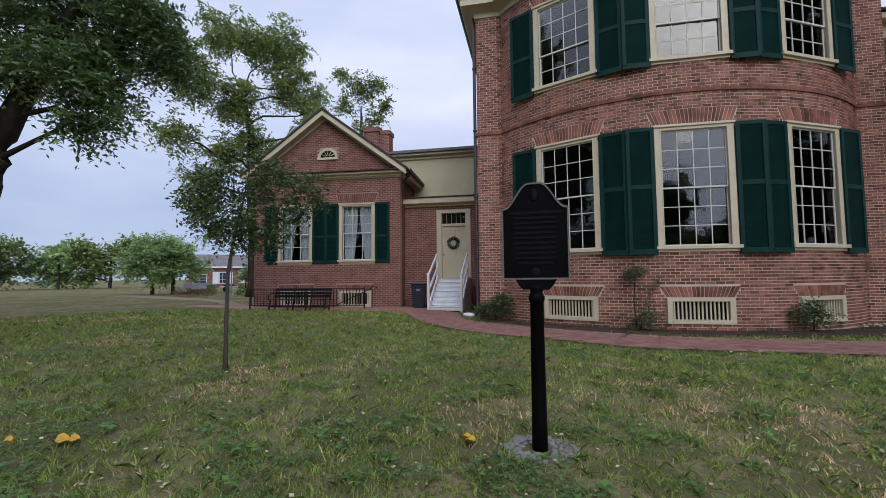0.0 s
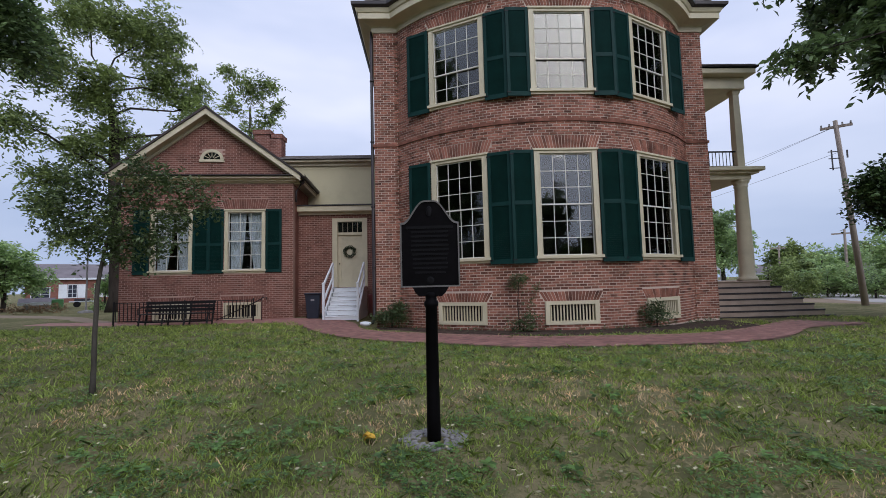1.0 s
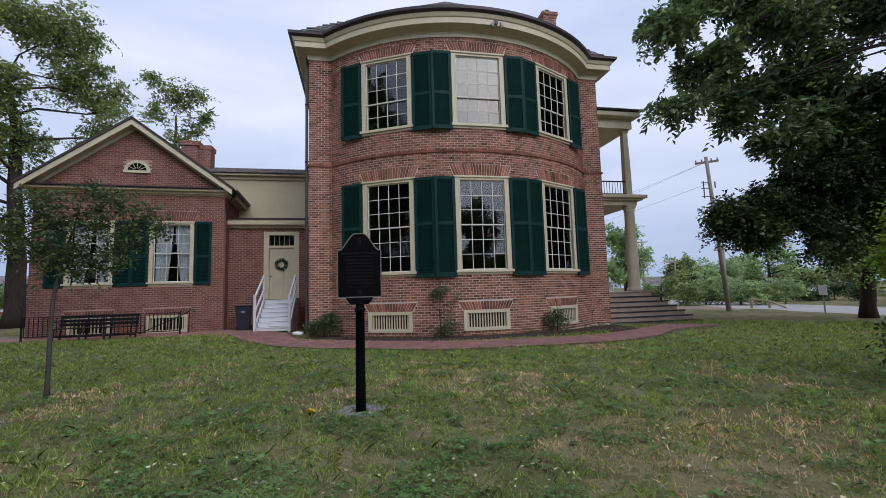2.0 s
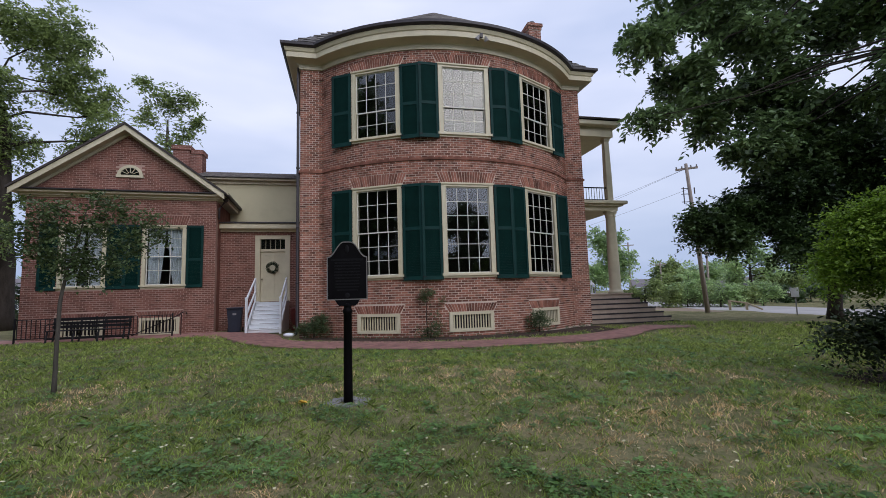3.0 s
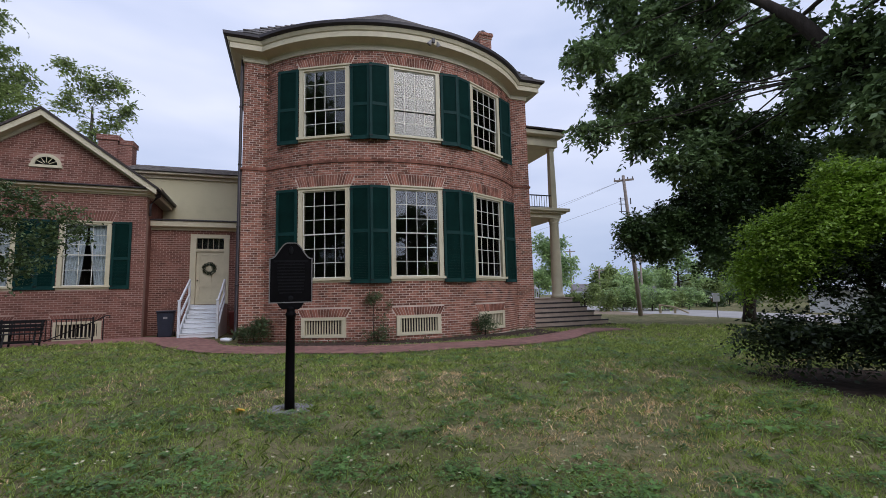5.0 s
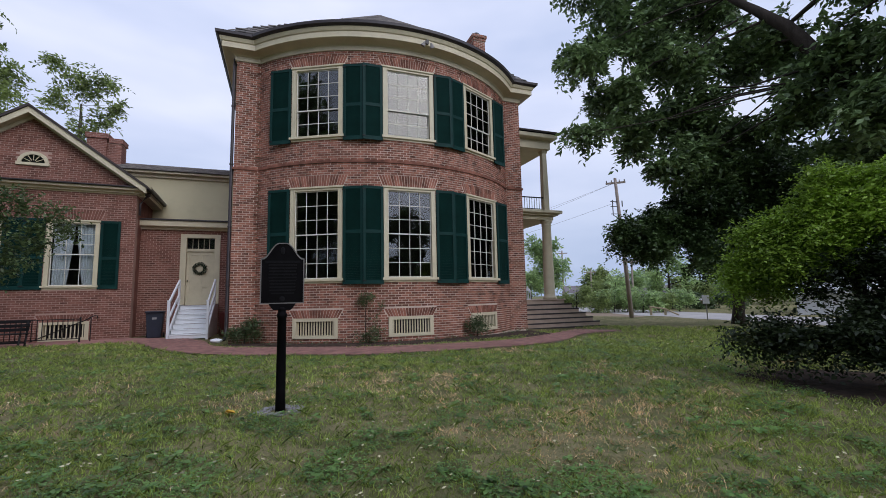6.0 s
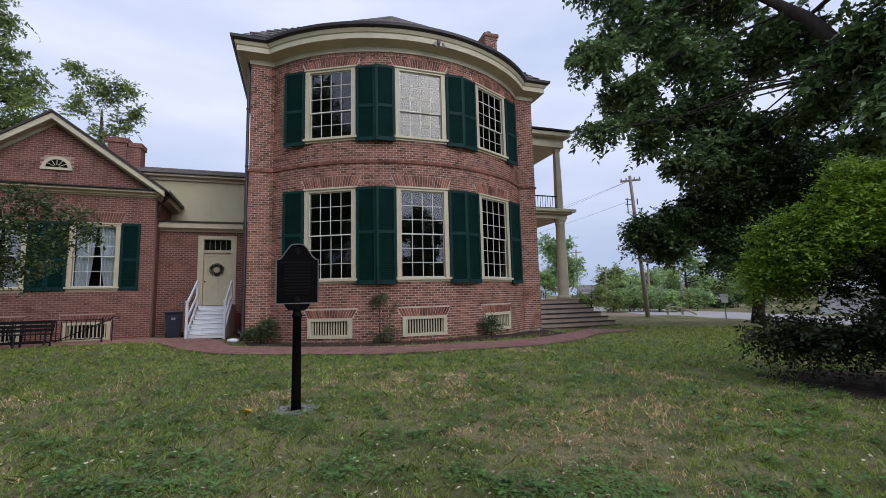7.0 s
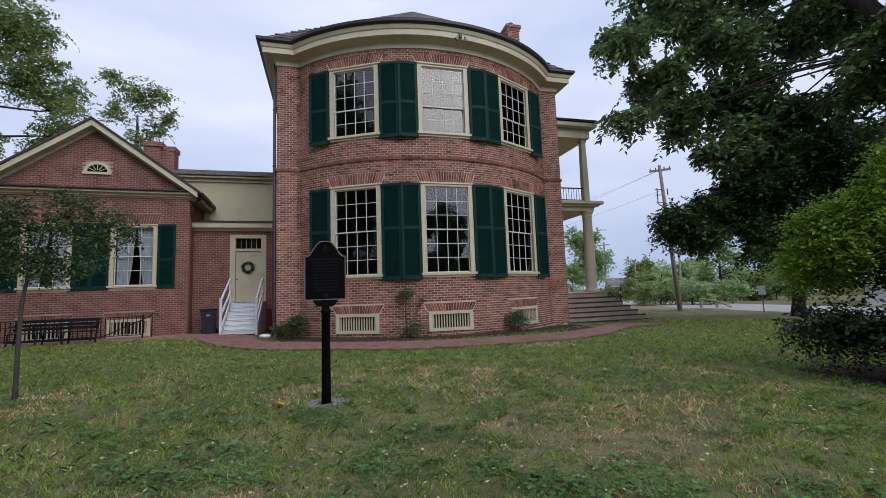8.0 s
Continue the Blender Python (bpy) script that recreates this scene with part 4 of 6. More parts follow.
# ---- the columned porch on the far flank (mansion's frame) ----
porch = empty("columned_porch", HOUSE, "two-storey cream porch with tapered columns and wide steps", "porch")
PV = 1.0
bm = bmesh.new()
box(bm, W + 0.01, 14.55, PV, 9.0, -0.35, 1.10)
part("base", bm, STONE_STEP, porch, "tan painted porch base")
bm = bmesh.new()
box(bm, W + 0.01, 14.62, PV - 0.05, 9.0, 1.10, 1.15, bevel=0.01)
part("floor_board", bm, STONE_STEP, porch)
for i in range(6):
    z1 = 1.10 - 0.222 * (i + 0.0)
    bm = bmesh.new()
    box(bm, 14.56 + 0.40 * i, 14.96 + 0.40 * i, PV + 0.03, 8.0, -0.4, z1 - 0.222)
    part("step", bm, STONE_STEP, porch, "tan step with a dark worn edge")
    bm = bmesh.new()
    box(bm, W + 0.1, 14.98 + 0.40 * i, PV - 0.03, PV + 0.028, z1 - 0.222 - 0.012, z1 - 0.170)
    part("nosing", bm, GUTTER, porch)
    bm = bmesh.new()
    box(bm, W + 0.1, 14.96 + 0.40 * i, PV - 0.012, PV + 0.026, z1 - 0.44, z1 - 0.226)
    part("side_board", bm, STONE_STEP, porch)
for v in (PV + 0.35, PV + 3.6, PV + 6.9):
    bm = bmesh.new()
    lathe(bm, [(0.34, 1.152), (0.34, 1.24), (0.31, 1.27), (0.27, 1.33), (0.262, 1.42), (0.258, 2.4), (0.215, 4.72), (0.24, 4.76), (0.24, 4.80), (0.22, 4.83), (0.29, 4.93), (0.31, 5.02)], 20, (13.98, v))
    part("column", bm, CREAM, porch, "smooth tapered cream column", shade=True)
    bm = bmesh.new()
    lathe(bm, [(0.24, 5.46), (0.20, 5.52), (0.20, 6.6), (0.165, 8.42), (0.22, 8.50), (0.22, 8.60)], 4, (13.98, v))
    bmesh.ops.rotate(bm, cent=(13.98, v, 0), matrix=Matrix.Rotation(radians(45), 3, "Z"), verts=bm.verts)
    part("upper_column", bm, CREAM, porch, "square tapered cream post")
bm = bmesh.new()
box(bm, W + 0.01, 14.22, PV + 0.08, 9.0, 5.02, 5.22)
box(bm, W + 0.01, 14.40, PV - 0.10, 9.1, 5.22, 5.30)
box(bm, W + 0.01, 14.56, PV - 0.25, 9.2, 5.30, 5.45, bevel=0.02)
part("balcony_floor", bm, CREAM, porch, "cream balcony floor with a moulded edge")
bm = bmesh.new()
box(bm, W + 0.01, 13.9, PV + 0.28, PV + 0.33, 6.14, 6.19)
box(bm, W + 0.01, 13.9, PV + 0.29, PV + 0.32, 5.58, 5.61)
rail = part("balcony_rail", bm, BLACK_IRON, porch, "thin dark iron railing")
for i in range(14):
    bm = bmesh.new()
    x = W + 0.08 + 1.8 * i / 13
    box(bm, x - 0.009, x + 0.009, PV + 0.296, PV + 0.314, 5.46, 6.14)
    part("baluster", bm, BLACK_IRON, rail)
bm = bmesh.new()
box(bm, W + 0.01, 14.22, PV + 0.05, 9.0, 8.60, 9.05)
box(bm, W + 0.01, 14.45, PV - 0.30, 9.3, 9.05, 9.26, bevel=0.02)
part("entablature", bm, CREAM, porch, "cream boxed beam under the porch roof")
low3 = [Vector((W + 0.02, PV - 0.38, 9.34)), Vector((14.52, PV - 0.38, 9.34)), Vector((14.52, 9.4, 9.34))]
bm = bmesh.new()
a = [bm.verts.new(p) for p in low3]
b = [bm.verts.new(p) for p in (Vector((W + 0.02, PV + 1.7, 10.25)), Vector((W + 0.02, PV + 1.7, 10.25)), Vector((W + 0.02, 9.4, 10.25)))]
bm.faces.new((a[0], a[1], b[0]))
bm.faces.new((a[1], a[2], b[2], b[1]))
c = [bm.verts.new(p - Vector((0, 0, 0.07))) for p in low3]
bm.faces.new((a[1], a[0], c[0], c[1]))
bm.faces.new((a[2], a[1], c[1], c[2]))
part("roof", bm, DARK_SHINGLE, porch, "hipped porch roof of dark shingles")
shingle_slope("shingles", low3[:2], [Vector((W + 0.02, PV + 1.7, 10.25)), Vector((W + 0.04, PV + 1.7, 10.25))], 8, 0.2, SHINGLE, porch, seed=14)
lantern = empty("porch_lantern", HOUSE @ pose(12.75, PV + 0.35, 1.15), "small white candle lantern standing on the porch floor", "lantern")
bm = bmesh.new()
box(bm, -0.11, 0.11, -0.11, 0.11, 0, 0.05)
for x in (-0.1, 0.1):
    for y in (-0.1, 0.1):
        box(bm, x - 0.014, x + 0.014, y - 0.014, y + 0.014, 0.05, 0.42)
part("cage", bm, WHITE, lantern)
bm = bmesh.new()
lathe(bm, [(0.17, 0.42), (0.14, 0.47), (0.05, 0.55), (0.045, 0.6), (0.02, 0.64)], 8)
part("cap", bm, WHITE, lantern)

# ---- things on and round the lawn ----
def bearing(az, dist, z=0.0, turn=0.0):
    """A frame at that bearing (degrees, left positive) and distance, its y axis pointing away."""
    a = radians(az)
    return pose(-dist * math.sin(a), dist * math.cos(a), z, 0, 0, az + turn)


def on_ground(x, y, rz=0.0):
    return pose(x, y, ground_z(x, y), 0, 0, rz)


def ribbon(name, left, right, z, mat, label, category, cut=24, kind="structure"):
    """A flat strip between two plan curves, laid just over the ground."""
    def spline(pts, n):
        pts = [Vector(p) for p in pts]
        out = []
        for i in range(n + 1):
            x = i / n * (len(pts) - 1)
            k = min(int(x), len(pts) - 2)
            t = x - k
            p0, p1, p2, p3 = (pts[max(0, min(len(pts) - 1, k + j))] for j in (-1, 0, 1, 2))
            out.append(0.5 * (2 * p1 + (p2 - p0) * t + (2 * p0 - 5 * p1 + 4 * p2 - p3) * t * t + (3 * p1 - p0 - 3 * p2 + p3) * t ** 3))
        return out
    a, b = spline(left, cut), spline(right, cut)
    verts, faces, m = [], [], 6
    for p, q in zip(a, b):
        for j in range(m + 1):
            c = p.lerp(q, j / m)
            edge = 0.045 if j in (0, m) else 0.0
            verts.append((c.x, c.y, ground_z(c.x, c.y) + z - edge))
    for i in range(cut):
        for j in range(m):
            k = i * (m + 1) + j
            faces.append((k, k + m + 1, k + m + 2, k + 1))
    ob = tagged(strip_mesh(name, verts, faces, mat), label, category, kind=kind)
    return ob, a, b


OUTER = [(-9.2, 16.6), (-8.4, 15.5), (-6.95, 13.95), (-4.73, 12.75), (-2.29, 12.0), (-0.5, 11.6), (3.4, 12.6), (5.6, 14.4), (7.4, 16.8), (9.6, 18.0)]
INNER = [(-8.6, 18.0), (-7.0, 16.7), (-5.9, 15.1), (-3.6, 14.25), (-1.9, 13.85), (-0.5, 13.6), (2.0, 13.9), (3.9, 14.7), (5.7, 16.5), (7.8, 19.0)]
path, pa, pb = ribbon("brick_path", OUTER, INNER, 0.035, PAVER_JOINT, "curved red brick path round the bowed front", "path", 60)
verts, faces = [], []
for i in range(len(pa) - 1):
    a0, a1, b0, b1 = pa[i], pa[i + 1], pb[i], pb[i + 1]
    ny = max(4, int((a0 - b0).length / 0.11))
    nx = max(1, round((a1 - a0).length / 0.21))
    for y in range(ny):
        for x in range(nx):
            s = 0.5 / nx if y % 2 else 0.0
            n = len(verts)
            for tx, ty in ((0.03, 0.06), (0.97, 0.06), (0.97, 0.94), (0.03, 0.94)):
                u = (x + tx) / nx + s
                v = (y + ty) / ny
                p = a0.lerp(a1, u).lerp(b0.lerp(b1, u), v)
                verts.append((p.x, p.y, ground_z(p.x, p.y) + 0.044 + 0.002 * ((i * 3 + y * 5 + x) % 4)))
            faces.append((n, n + 1, n + 2, n + 3))
tagged(strip_mesh("pavers", verts, faces, PAVER, path), kind="stuff")

wall_foot = [(HOUSE @ front(s, 0.03, 0))[:2] for s in np.linspace(0.0, RUN, 10)]
bed_edge = [(HOUSE @ front(s, -o, 0))[:2] for s, o in zip(np.linspace(0.0, RUN, 10), (0.7, 0.7, 0.75, 0.9, 1.0, 1.1, 1.3, 1.5, 1.9, 1.4))]
ribbon("flower_bed", bed_edge, wall_foot, 0.05, MULCH, "narrow dark mulched bed along the house wall", "flower bed", 40)
ribbon("yard_paving", [(-21.0, 15.6), (-15.3, 15.9), (-11.0, 16.5), (-8.6, 15.6)], [(-21.0, 17.0), (-15.3, 17.3), (-10.4, 18.9), (-7.4, 17.4)], 0.03, PAVER, "worn brick paving before the wing", "paving", 30)
ribbon("worn_track", [(-40, 22.0), (-26, 19.8), (-20.5, 17.5), (-15.5, 15.6)], [(-40, 24.2), (-26, 21.2), (-20.5, 18.6), (-15.5, 15.9)], 0.025, DIRT_TRACK, "worn bare track across the grass", "track", 30)

# bare earth; the shadow under the maple is painted in with dark mulch
ribbon("shaded_soil", [(5.2, 6.6), (5.1, 5.4), (5.4, 4.4), (6.2, 3.6)], [(6.6, 7.2), (7.6, 6.6), (8.4, 5.6), (8.6, 4.2)], 0.02, MULCH, "bare earth under the maple, its shadow put into the dark colour", "soil", 20)

# historical marker on its post
sign = empty("historical_marker", on_ground(-1.45, 5.70, 9), "black cast historical marker with a crested top on a post", "sign")
SIGN_HALF, S_LOW, S_SHOULDER, S_TOP = 0.262, 1.315, 1.885, 2.085


def sign_outline(inset=0.0):
    h, pts = SIGN_HALF - inset, []
    pts += [(-h, S_LOW + inset), (h, S_LOW + inset), (h, S_SHOULDER - inset)]
    for i in range(1, 12):
        t = i / 11
        x = h * (1 - t) * 0.98
        pts.append((x, S_SHOULDER - inset + (S_TOP - S_SHOULDER) * (0.5 - 0.5 * math.cos(math.pi * min(1, max(0, (t - 0.02) / 0.80)))) * 1.0))
    left = [(-x, z) for x, z in pts[3:-1]][::-1]
    return pts + left + [(-h, S_SHOULDER - inset)]


def slab(bm, outline, y0, y1):
    a, b = [bm.verts.new((x, y0, z)) for x, z in outline], [bm.verts.new((x, y1, z)) for x, z in outline]
    bm.faces.new(a)
    bm.faces.new(b[::-1])
    for i in range(len(a)):
        j = (i + 1) % len(a)
        bm.faces.new((a[i], b[i], b[j], a[j]))


bm = bmesh.new()
slab(bm, sign_outline(), -0.022, 0.022)
part("panel", bm, SIGN_BLACK, sign)
bm = bmesh.new()
o, i_ = sign_outline(), sign_outline(0.013)
va, vb = [bm.verts.new((x, -0.033, z)) for x, z in o], [bm.verts.new((x, -0.033, z)) for x, z in i_]
vc, vd = [bm.verts.new((x, -0.0225, z)) for x, z in o], [bm.verts.new((x, -0.0225, z)) for x, z in i_]
for k in range(len(o)):
    j = (k + 1) % len(o)
    bm.faces.new((va[k], va[j], vb[j], vb[k]))
    bm.faces.new((vc[k], vc[j], va[j], va[k]))
    bm.faces.new((vb[k], vb[j], vd[j], vd[k]))
part("rim", bm, material("worn_silver_rim", (0.16, 0.15, 0.14), 0.6, spread=0.3, scale=15, fine=90), sign, "worn grey raised rim")
rnd = random.Random(4)
for i in range(11):
    z = 1.845 - 0.040 * i
    h = 0.21 if i == 0 else 0.17 - 0.02 * rnd.random() - (0.03 if i == 10 else 0)
    bm = bmesh.new()
    box(bm, -h, h, -0.026, -0.0225, z - (0.013 if i == 0 else 0.009), z + (0.013 if i == 0 else 0.009))
    part("text_line", bm, SIGN_GREY, sign)
bm = bmesh.new()
lathe(bm, [(0.03, 0.0), (0.034, 0.004), (0.02, 0.008)], 12)
bmesh.ops.transform(bm, matrix=Matrix.Translation((0, -0.0225, 1.375)) @ Matrix.Rotation(radians(90), 4, "X"), verts=bm.verts)
part("seal", bm, SIGN_GREY, sign, "small round cast seal")
bm = bmesh.new()
lathe(bm, [(0.035, 0.0), (0.03, 0.01), (0.01, 0.014)], 10)
bmesh.ops.transform(bm, matrix=Matrix.Translation((0, -0.0225, 1.985)) @ Matrix.Rotation(radians(90), 4, "X") @ Matrix.Diagonal((0.75, 1.5, 1, 1)), verts=bm.verts)
part("emblem", bm, SIGN_GREY, sign, "oval cast emblem in the crest")
bm = bmesh.new()
lathe(bm, [(0.062, -0.1), (0.058, 0.25), (0.052, 1.14), (0.062, 1.15), (0.064, 1.18), (0.05, 1.20), (0.05, 1.23), (0.06, 1.25), (0.04, 1.27)], 14)
part("post", bm, SIGN_BLACK, sign, "round dark iron post", shade=True)
bm = bmesh.new()
slab(bm, [(-0.13, 1.265), (-0.10, 1.235), (0.10, 1.235), (0.13, 1.265), (0.16, 1.315), (-0.16, 1.315)], -0.035, 0.035)
part("bracket", bm, SIGN_BLACK, sign, "flared socket under the panel")
rnd = random.Random(9)
for i in range(64):
    a, r = i * 2.39996, 0.08 + 0.18 * math.sqrt((i + 0.5) / 64)
    bm = bmesh.new()
    s = rnd.uniform(0.022, 0.04)
    box(bm, -s, s, -s * 0.7, s * 0.7, -0.03, 0.012, bevel=s * 0.3)
    ob = part("paving_stone", bm, STONE)
    x, y = -1.45 + r * math.cos(a) * 1.1, 5.70 + r * math.sin(a)
    ob.matrix_world = on_ground(x, y, rnd.uniform(0, 360)) @ pose(0, 0, 0.01, rnd.uniform(-8, 8), rnd.uniform(-8, 8), 0)
    tagged(ob, "small pale stone in the ring round the marker post", "stone", "stones round the marker")

# bench before the wing
bench = empty("slatted_bench", WING @ pose(-3.75, -1.75, 0.03, 0, 0, -3), "long dark metal slatted bench facing the lawn", "bench")
BL = 1.27
for z, y in ((0.82, 0.25), (0.68, 0.21), (0.55, 0.18)):
    bm = bmesh.new()
    box(bm, -BL, BL, y - 0.022, y + 0.022, z - 0.052, z + 0.052, bevel=0.006)
    part("back_slat", bm, BLACK_IRON, bench)
for y in (-0.22, -0.08, 0.06, 0.18):
    bm = bmesh.new()
    box(bm, -BL, BL, y - 0.055, y + 0.055, 0.41, 0.44, bevel=0.005)
    part("seat_slat", bm, BLACK_IRON, bench)
for x in (-BL + 0.06, -0.39, 0.39, BL - 0.06):
    for y0, y1, z1 in ((-0.30, -0.22, 0.42), (0.16, 0.30, 0.86)):
        bm = bmesh.new()
        tube(bm, [(x, y0 if y0 < 0 else 0.10, 0.0), (x, -0.2 if y0 < 0 else 0.19, 0.42)] + ([(x, 0.26, 0.86)] if z1 > 0.5 else []), 0.032, 8)
        part("leg", bm, BLACK_IRON, bench)
for x in (-BL + 0.03, BL - 0.03):
    bm = bmesh.new()
    tube(bm, [(x, 0.22, 0.66), (x, -0.1, 0.68), (x, -0.28, 0.62), (x, -0.27, 0.42)], 0.02, 8)
    part("arm", bm, BLACK_IRON, bench)
bm = bmesh.new()
box(bm, -BL, BL, 0.0, 0.04, 0.10, 0.15)
box(bm, -BL, BL, -0.28, -0.24, 0.13, 0.18)
part("stretcher", bm, BLACK_IRON, bench)

# iron railing round the cellar steps
railing = empty("iron_railing", WING @ pose(-6.45, -0.95, 0.0, 0, 0, 0), "black iron railing round the cellar steps", "railing")
RL = 5.15
for z in (0.16, 0.86):
    bm = bmesh.new()
    box(bm, 0, RL, -0.015, 0.015, z - 0.014, z + 0.014)
    part("rail", bm, BLACK_IRON, railing)
for i in range(36):
    x = RL * (i + 0.5) / 36
    bm = bmesh.new()
    box(bm, x - 0.011, x + 0.011, -0.011, 0.011, 0.16, 0.86)
    part("picket", bm, BLACK_IRON, railing)
for x in (0.0, RL * 0.5, RL):
    bm = bmesh.new()
    box(bm, x - 0.025, x + 0.025, -0.025, 0.025, -0.05, 0.92, bevel=0.004)
    part("post", bm, BLACK_IRON, railing)
bm = bmesh.new()
tube(bm, [(RL - 1.55, 0.4, 0.08), (RL + 0.0, 0.4, 0.78), (RL + 0.28, 0.4, 0.95), (RL + 0.40, 0.4, 0.94), (RL + 0.38, 0.4, 0.85)], 0.02, 8)
part("handrail", bm, BLACK_IRON, railing, "sloping rail with a curled end", shade=True)
bm = bmesh.new()
tube(bm, [(RL + 0.2, 0.4, -0.05), (RL + 0.2, 0.4, 0.88)], 0.018, 8)
part("handrail_post", bm, BLACK_IRON, railing)

# wheeled bin
wheel_bin = empty("wheeled_bin", HOUSE @ pose(-2.98, 3.35, 0.0, 0, 0, 8), "navy blue plastic wheeled refuse bin by the steps", "bin")
bm = bmesh.new()
lv = []
for z, w, d in ((0.03, 0.22, 0.26), (0.2, 0.235, 0.28), (0.95, 0.29, 0.34), (1.0, 0.31, 0.36)):
    lv.append([bm.verts.new((sx * w, sy * d, z)) for sx, sy in ((-1, -1), (1, -1), (1, 1), (-1, 1))])
bm.faces.new(lv[0][::-1])
bm.faces.new(lv[-1])
for a, b in zip(lv, lv[1:]):
    for i in range(4):
        bm.faces.new((a[i], a[(i + 1) % 4], b[(i + 1) % 4], b[i]))
bmesh.ops.bevel(bm, geom=bm.edges[:], offset=0.02, segments=2, affect="EDGES")
part("body", bm, BIN, wheel_bin)
bm = bmesh.new()
box(bm, -0.33, 0.33, -0.40, 0.40, 1.0, 1.06, bevel=0.025)
part("lid", bm, BIN, wheel_bin)
bm = bmesh.new()
box(bm, -0.07, 0.07, -0.335, -0.318, 0.74, 0.82)
part("label_plate", bm, STONE, wheel_bin, "pale printed plate with unreadable marks")
for x in (-0.28, 0.28):
    bm = bmesh.new()
    tube(bm, [(x - 0.03, 0.30, 0.1), (x + 0.03, 0.30, 0.1)], 0.1, 14)
    part("wheel", bm, BLACK_IRON, wheel_bin)

# spout splash stone and the red can under the steps
bm = bmesh.new()
bmesh.ops.create_icosphere(bm, subdivisions=2, radius=0.17, matrix=Matrix.Diagonal((1.2, 0.7, 0.45, 1)))
for v in bm.verts:
    v.co *= 1 + 0.25 * noise.noise(v.co * 9)
ob = part("splash_stone", bm, WHITE, shade=True)
ob.matrix_world = HOUSE @ pose(-0.30, -0.42, 0.08)
tagged(ob, "small whitish stone under the downspout", "stone")
can = empty("red_can", HOUSE @ pose(-0.45, 3.0, 0.02), "dull dark red metal can behind the steps", "can")
bm = bmesh.new()
lathe(bm, [(0.2, 0), (0.22, 0.02), (0.24, 0.9), (0.25, 0.92), (0.2, 0.95)], 18)
part("body", bm, material("dull_red_metal", (0.10, 0.018, 0.016), 0.5, spread=0.3, scale=4, fine=60), can, shade=True)

# ---- trees and shrubs ----
def foliage(name, blobs, per, leaf, ratio, droop, mat, parent, seed, spray=0.45, count=9, shell=0.45, flat=0.5):
    """Leaves in drooping sprays, filling uneven clumps given as (x, y, z, radius)."""
    rng = np.random.default_rng(seed)
    out = []
    clumps = []
    for x, y, z, r in blobs:
        if r < 0.3:
            clumps.append((x, y, z, r, max(4, int(per * r * r))))
            continue
        k = int(10 + 9 * r)
        d = rng.normal(size=(k, 3))
        d = d / np.linalg.norm(d, axis=1)[:, None] * (r * rng.random(k) ** 0.5)[:, None]
        share = rng.random(k) + 0.35
        share /= share.sum()
        for q, w in zip(d, share):
            clumps.append((x + q[0], y + q[1], z + q[2] * 0.85, r * (0.13 + 2.3 * w), max(3, int(per * r * r * w))))
    for x, y, z, r, n in clumps:
        d = rng.normal(size=(n, 3))
        d /= np.linalg.norm(d, axis=1)[:, None]
        rad = r * rng.random(n) ** shell * (1 + 0.25 * rng.normal(size=n))
        org = np.array((x, y, z)) + d * rad[:, None] * np.array((1.15, 1.15, 0.62))
        way = d * 0.7 + rng.normal(size=(n, 3)) * 0.6
        way /= np.linalg.norm(way, axis=1)[:, None]
        L = spray * (0.6 + 0.8 * rng.random(n))
        t = (np.arange(count) + 0.5) / count
        pos = org[:, None] + way[:, None] * (t[None, :, None] * L[:, None, None])
        pos[:, :, 2] -= droop * (t[None] ** 1.6) * L[:, None]
        side = np.cross(way, rng.normal(size=(n, 3)) * 0.35 + np.array((0, 0, 1.0)))
        side /= np.linalg.norm(side, axis=1)[:, None] + 1e-6
        sgn = np.where(np.arange(count) % 2 == 0, 1.0, -1.0)
        ax = side[:, None] * sgn[None, :, None] + way[:, None] * 0.5 + rng.normal(size=(n, count, 3)) * 0.35
        ax[:, :, 2] -= droop * 0.4
        ax /= np.linalg.norm(ax, axis=2)[:, :, None]
        nrm = rng.normal(size=(n, count, 3)) * flat + np.array((0, 0, 1.0))
        w = np.cross(ax, nrm)
        w /= np.linalg.norm(w, axis=2)[:, :, None] + 1e-6
        ll = (leaf * (0.6 + 0.7 * rng.random((n, count))))[:, :, None]
        p0, p2 = pos, pos + ax * ll
        mid = pos + ax * ll * 0.45
        bend = np.cross(w, ax) * ll * 0.12
        p1, p3 = mid + w * ll * ratio * 0.5 + bend, mid - w * ll * ratio * 0.5 + bend
        out.append(np.stack([p0, p1, p2, p3], 2).reshape(-1, 3))
    v = np.concatenate(out)
    me = bpy.data.meshes.new(name)
    k = len(v) // 4
    me.vertices.add(len(v))
    me.vertices.foreach_set("co", v.astype(np.float32).ravel())
    me.loops.add(4 * k)
    me.loops.foreach_set("vertex_index", np.arange(4 * k, dtype=np.int32))
    me.polygons.add(k)
    me.polygons.foreach_set("loop_start", np.arange(0, 4 * k, 4, dtype=np.int32))
    me.materials.append(mat)
    me.update(calc_edges=True)
    ob = new(name, me)
    ob.parent = parent
    return tagged(ob, kind="stuff")


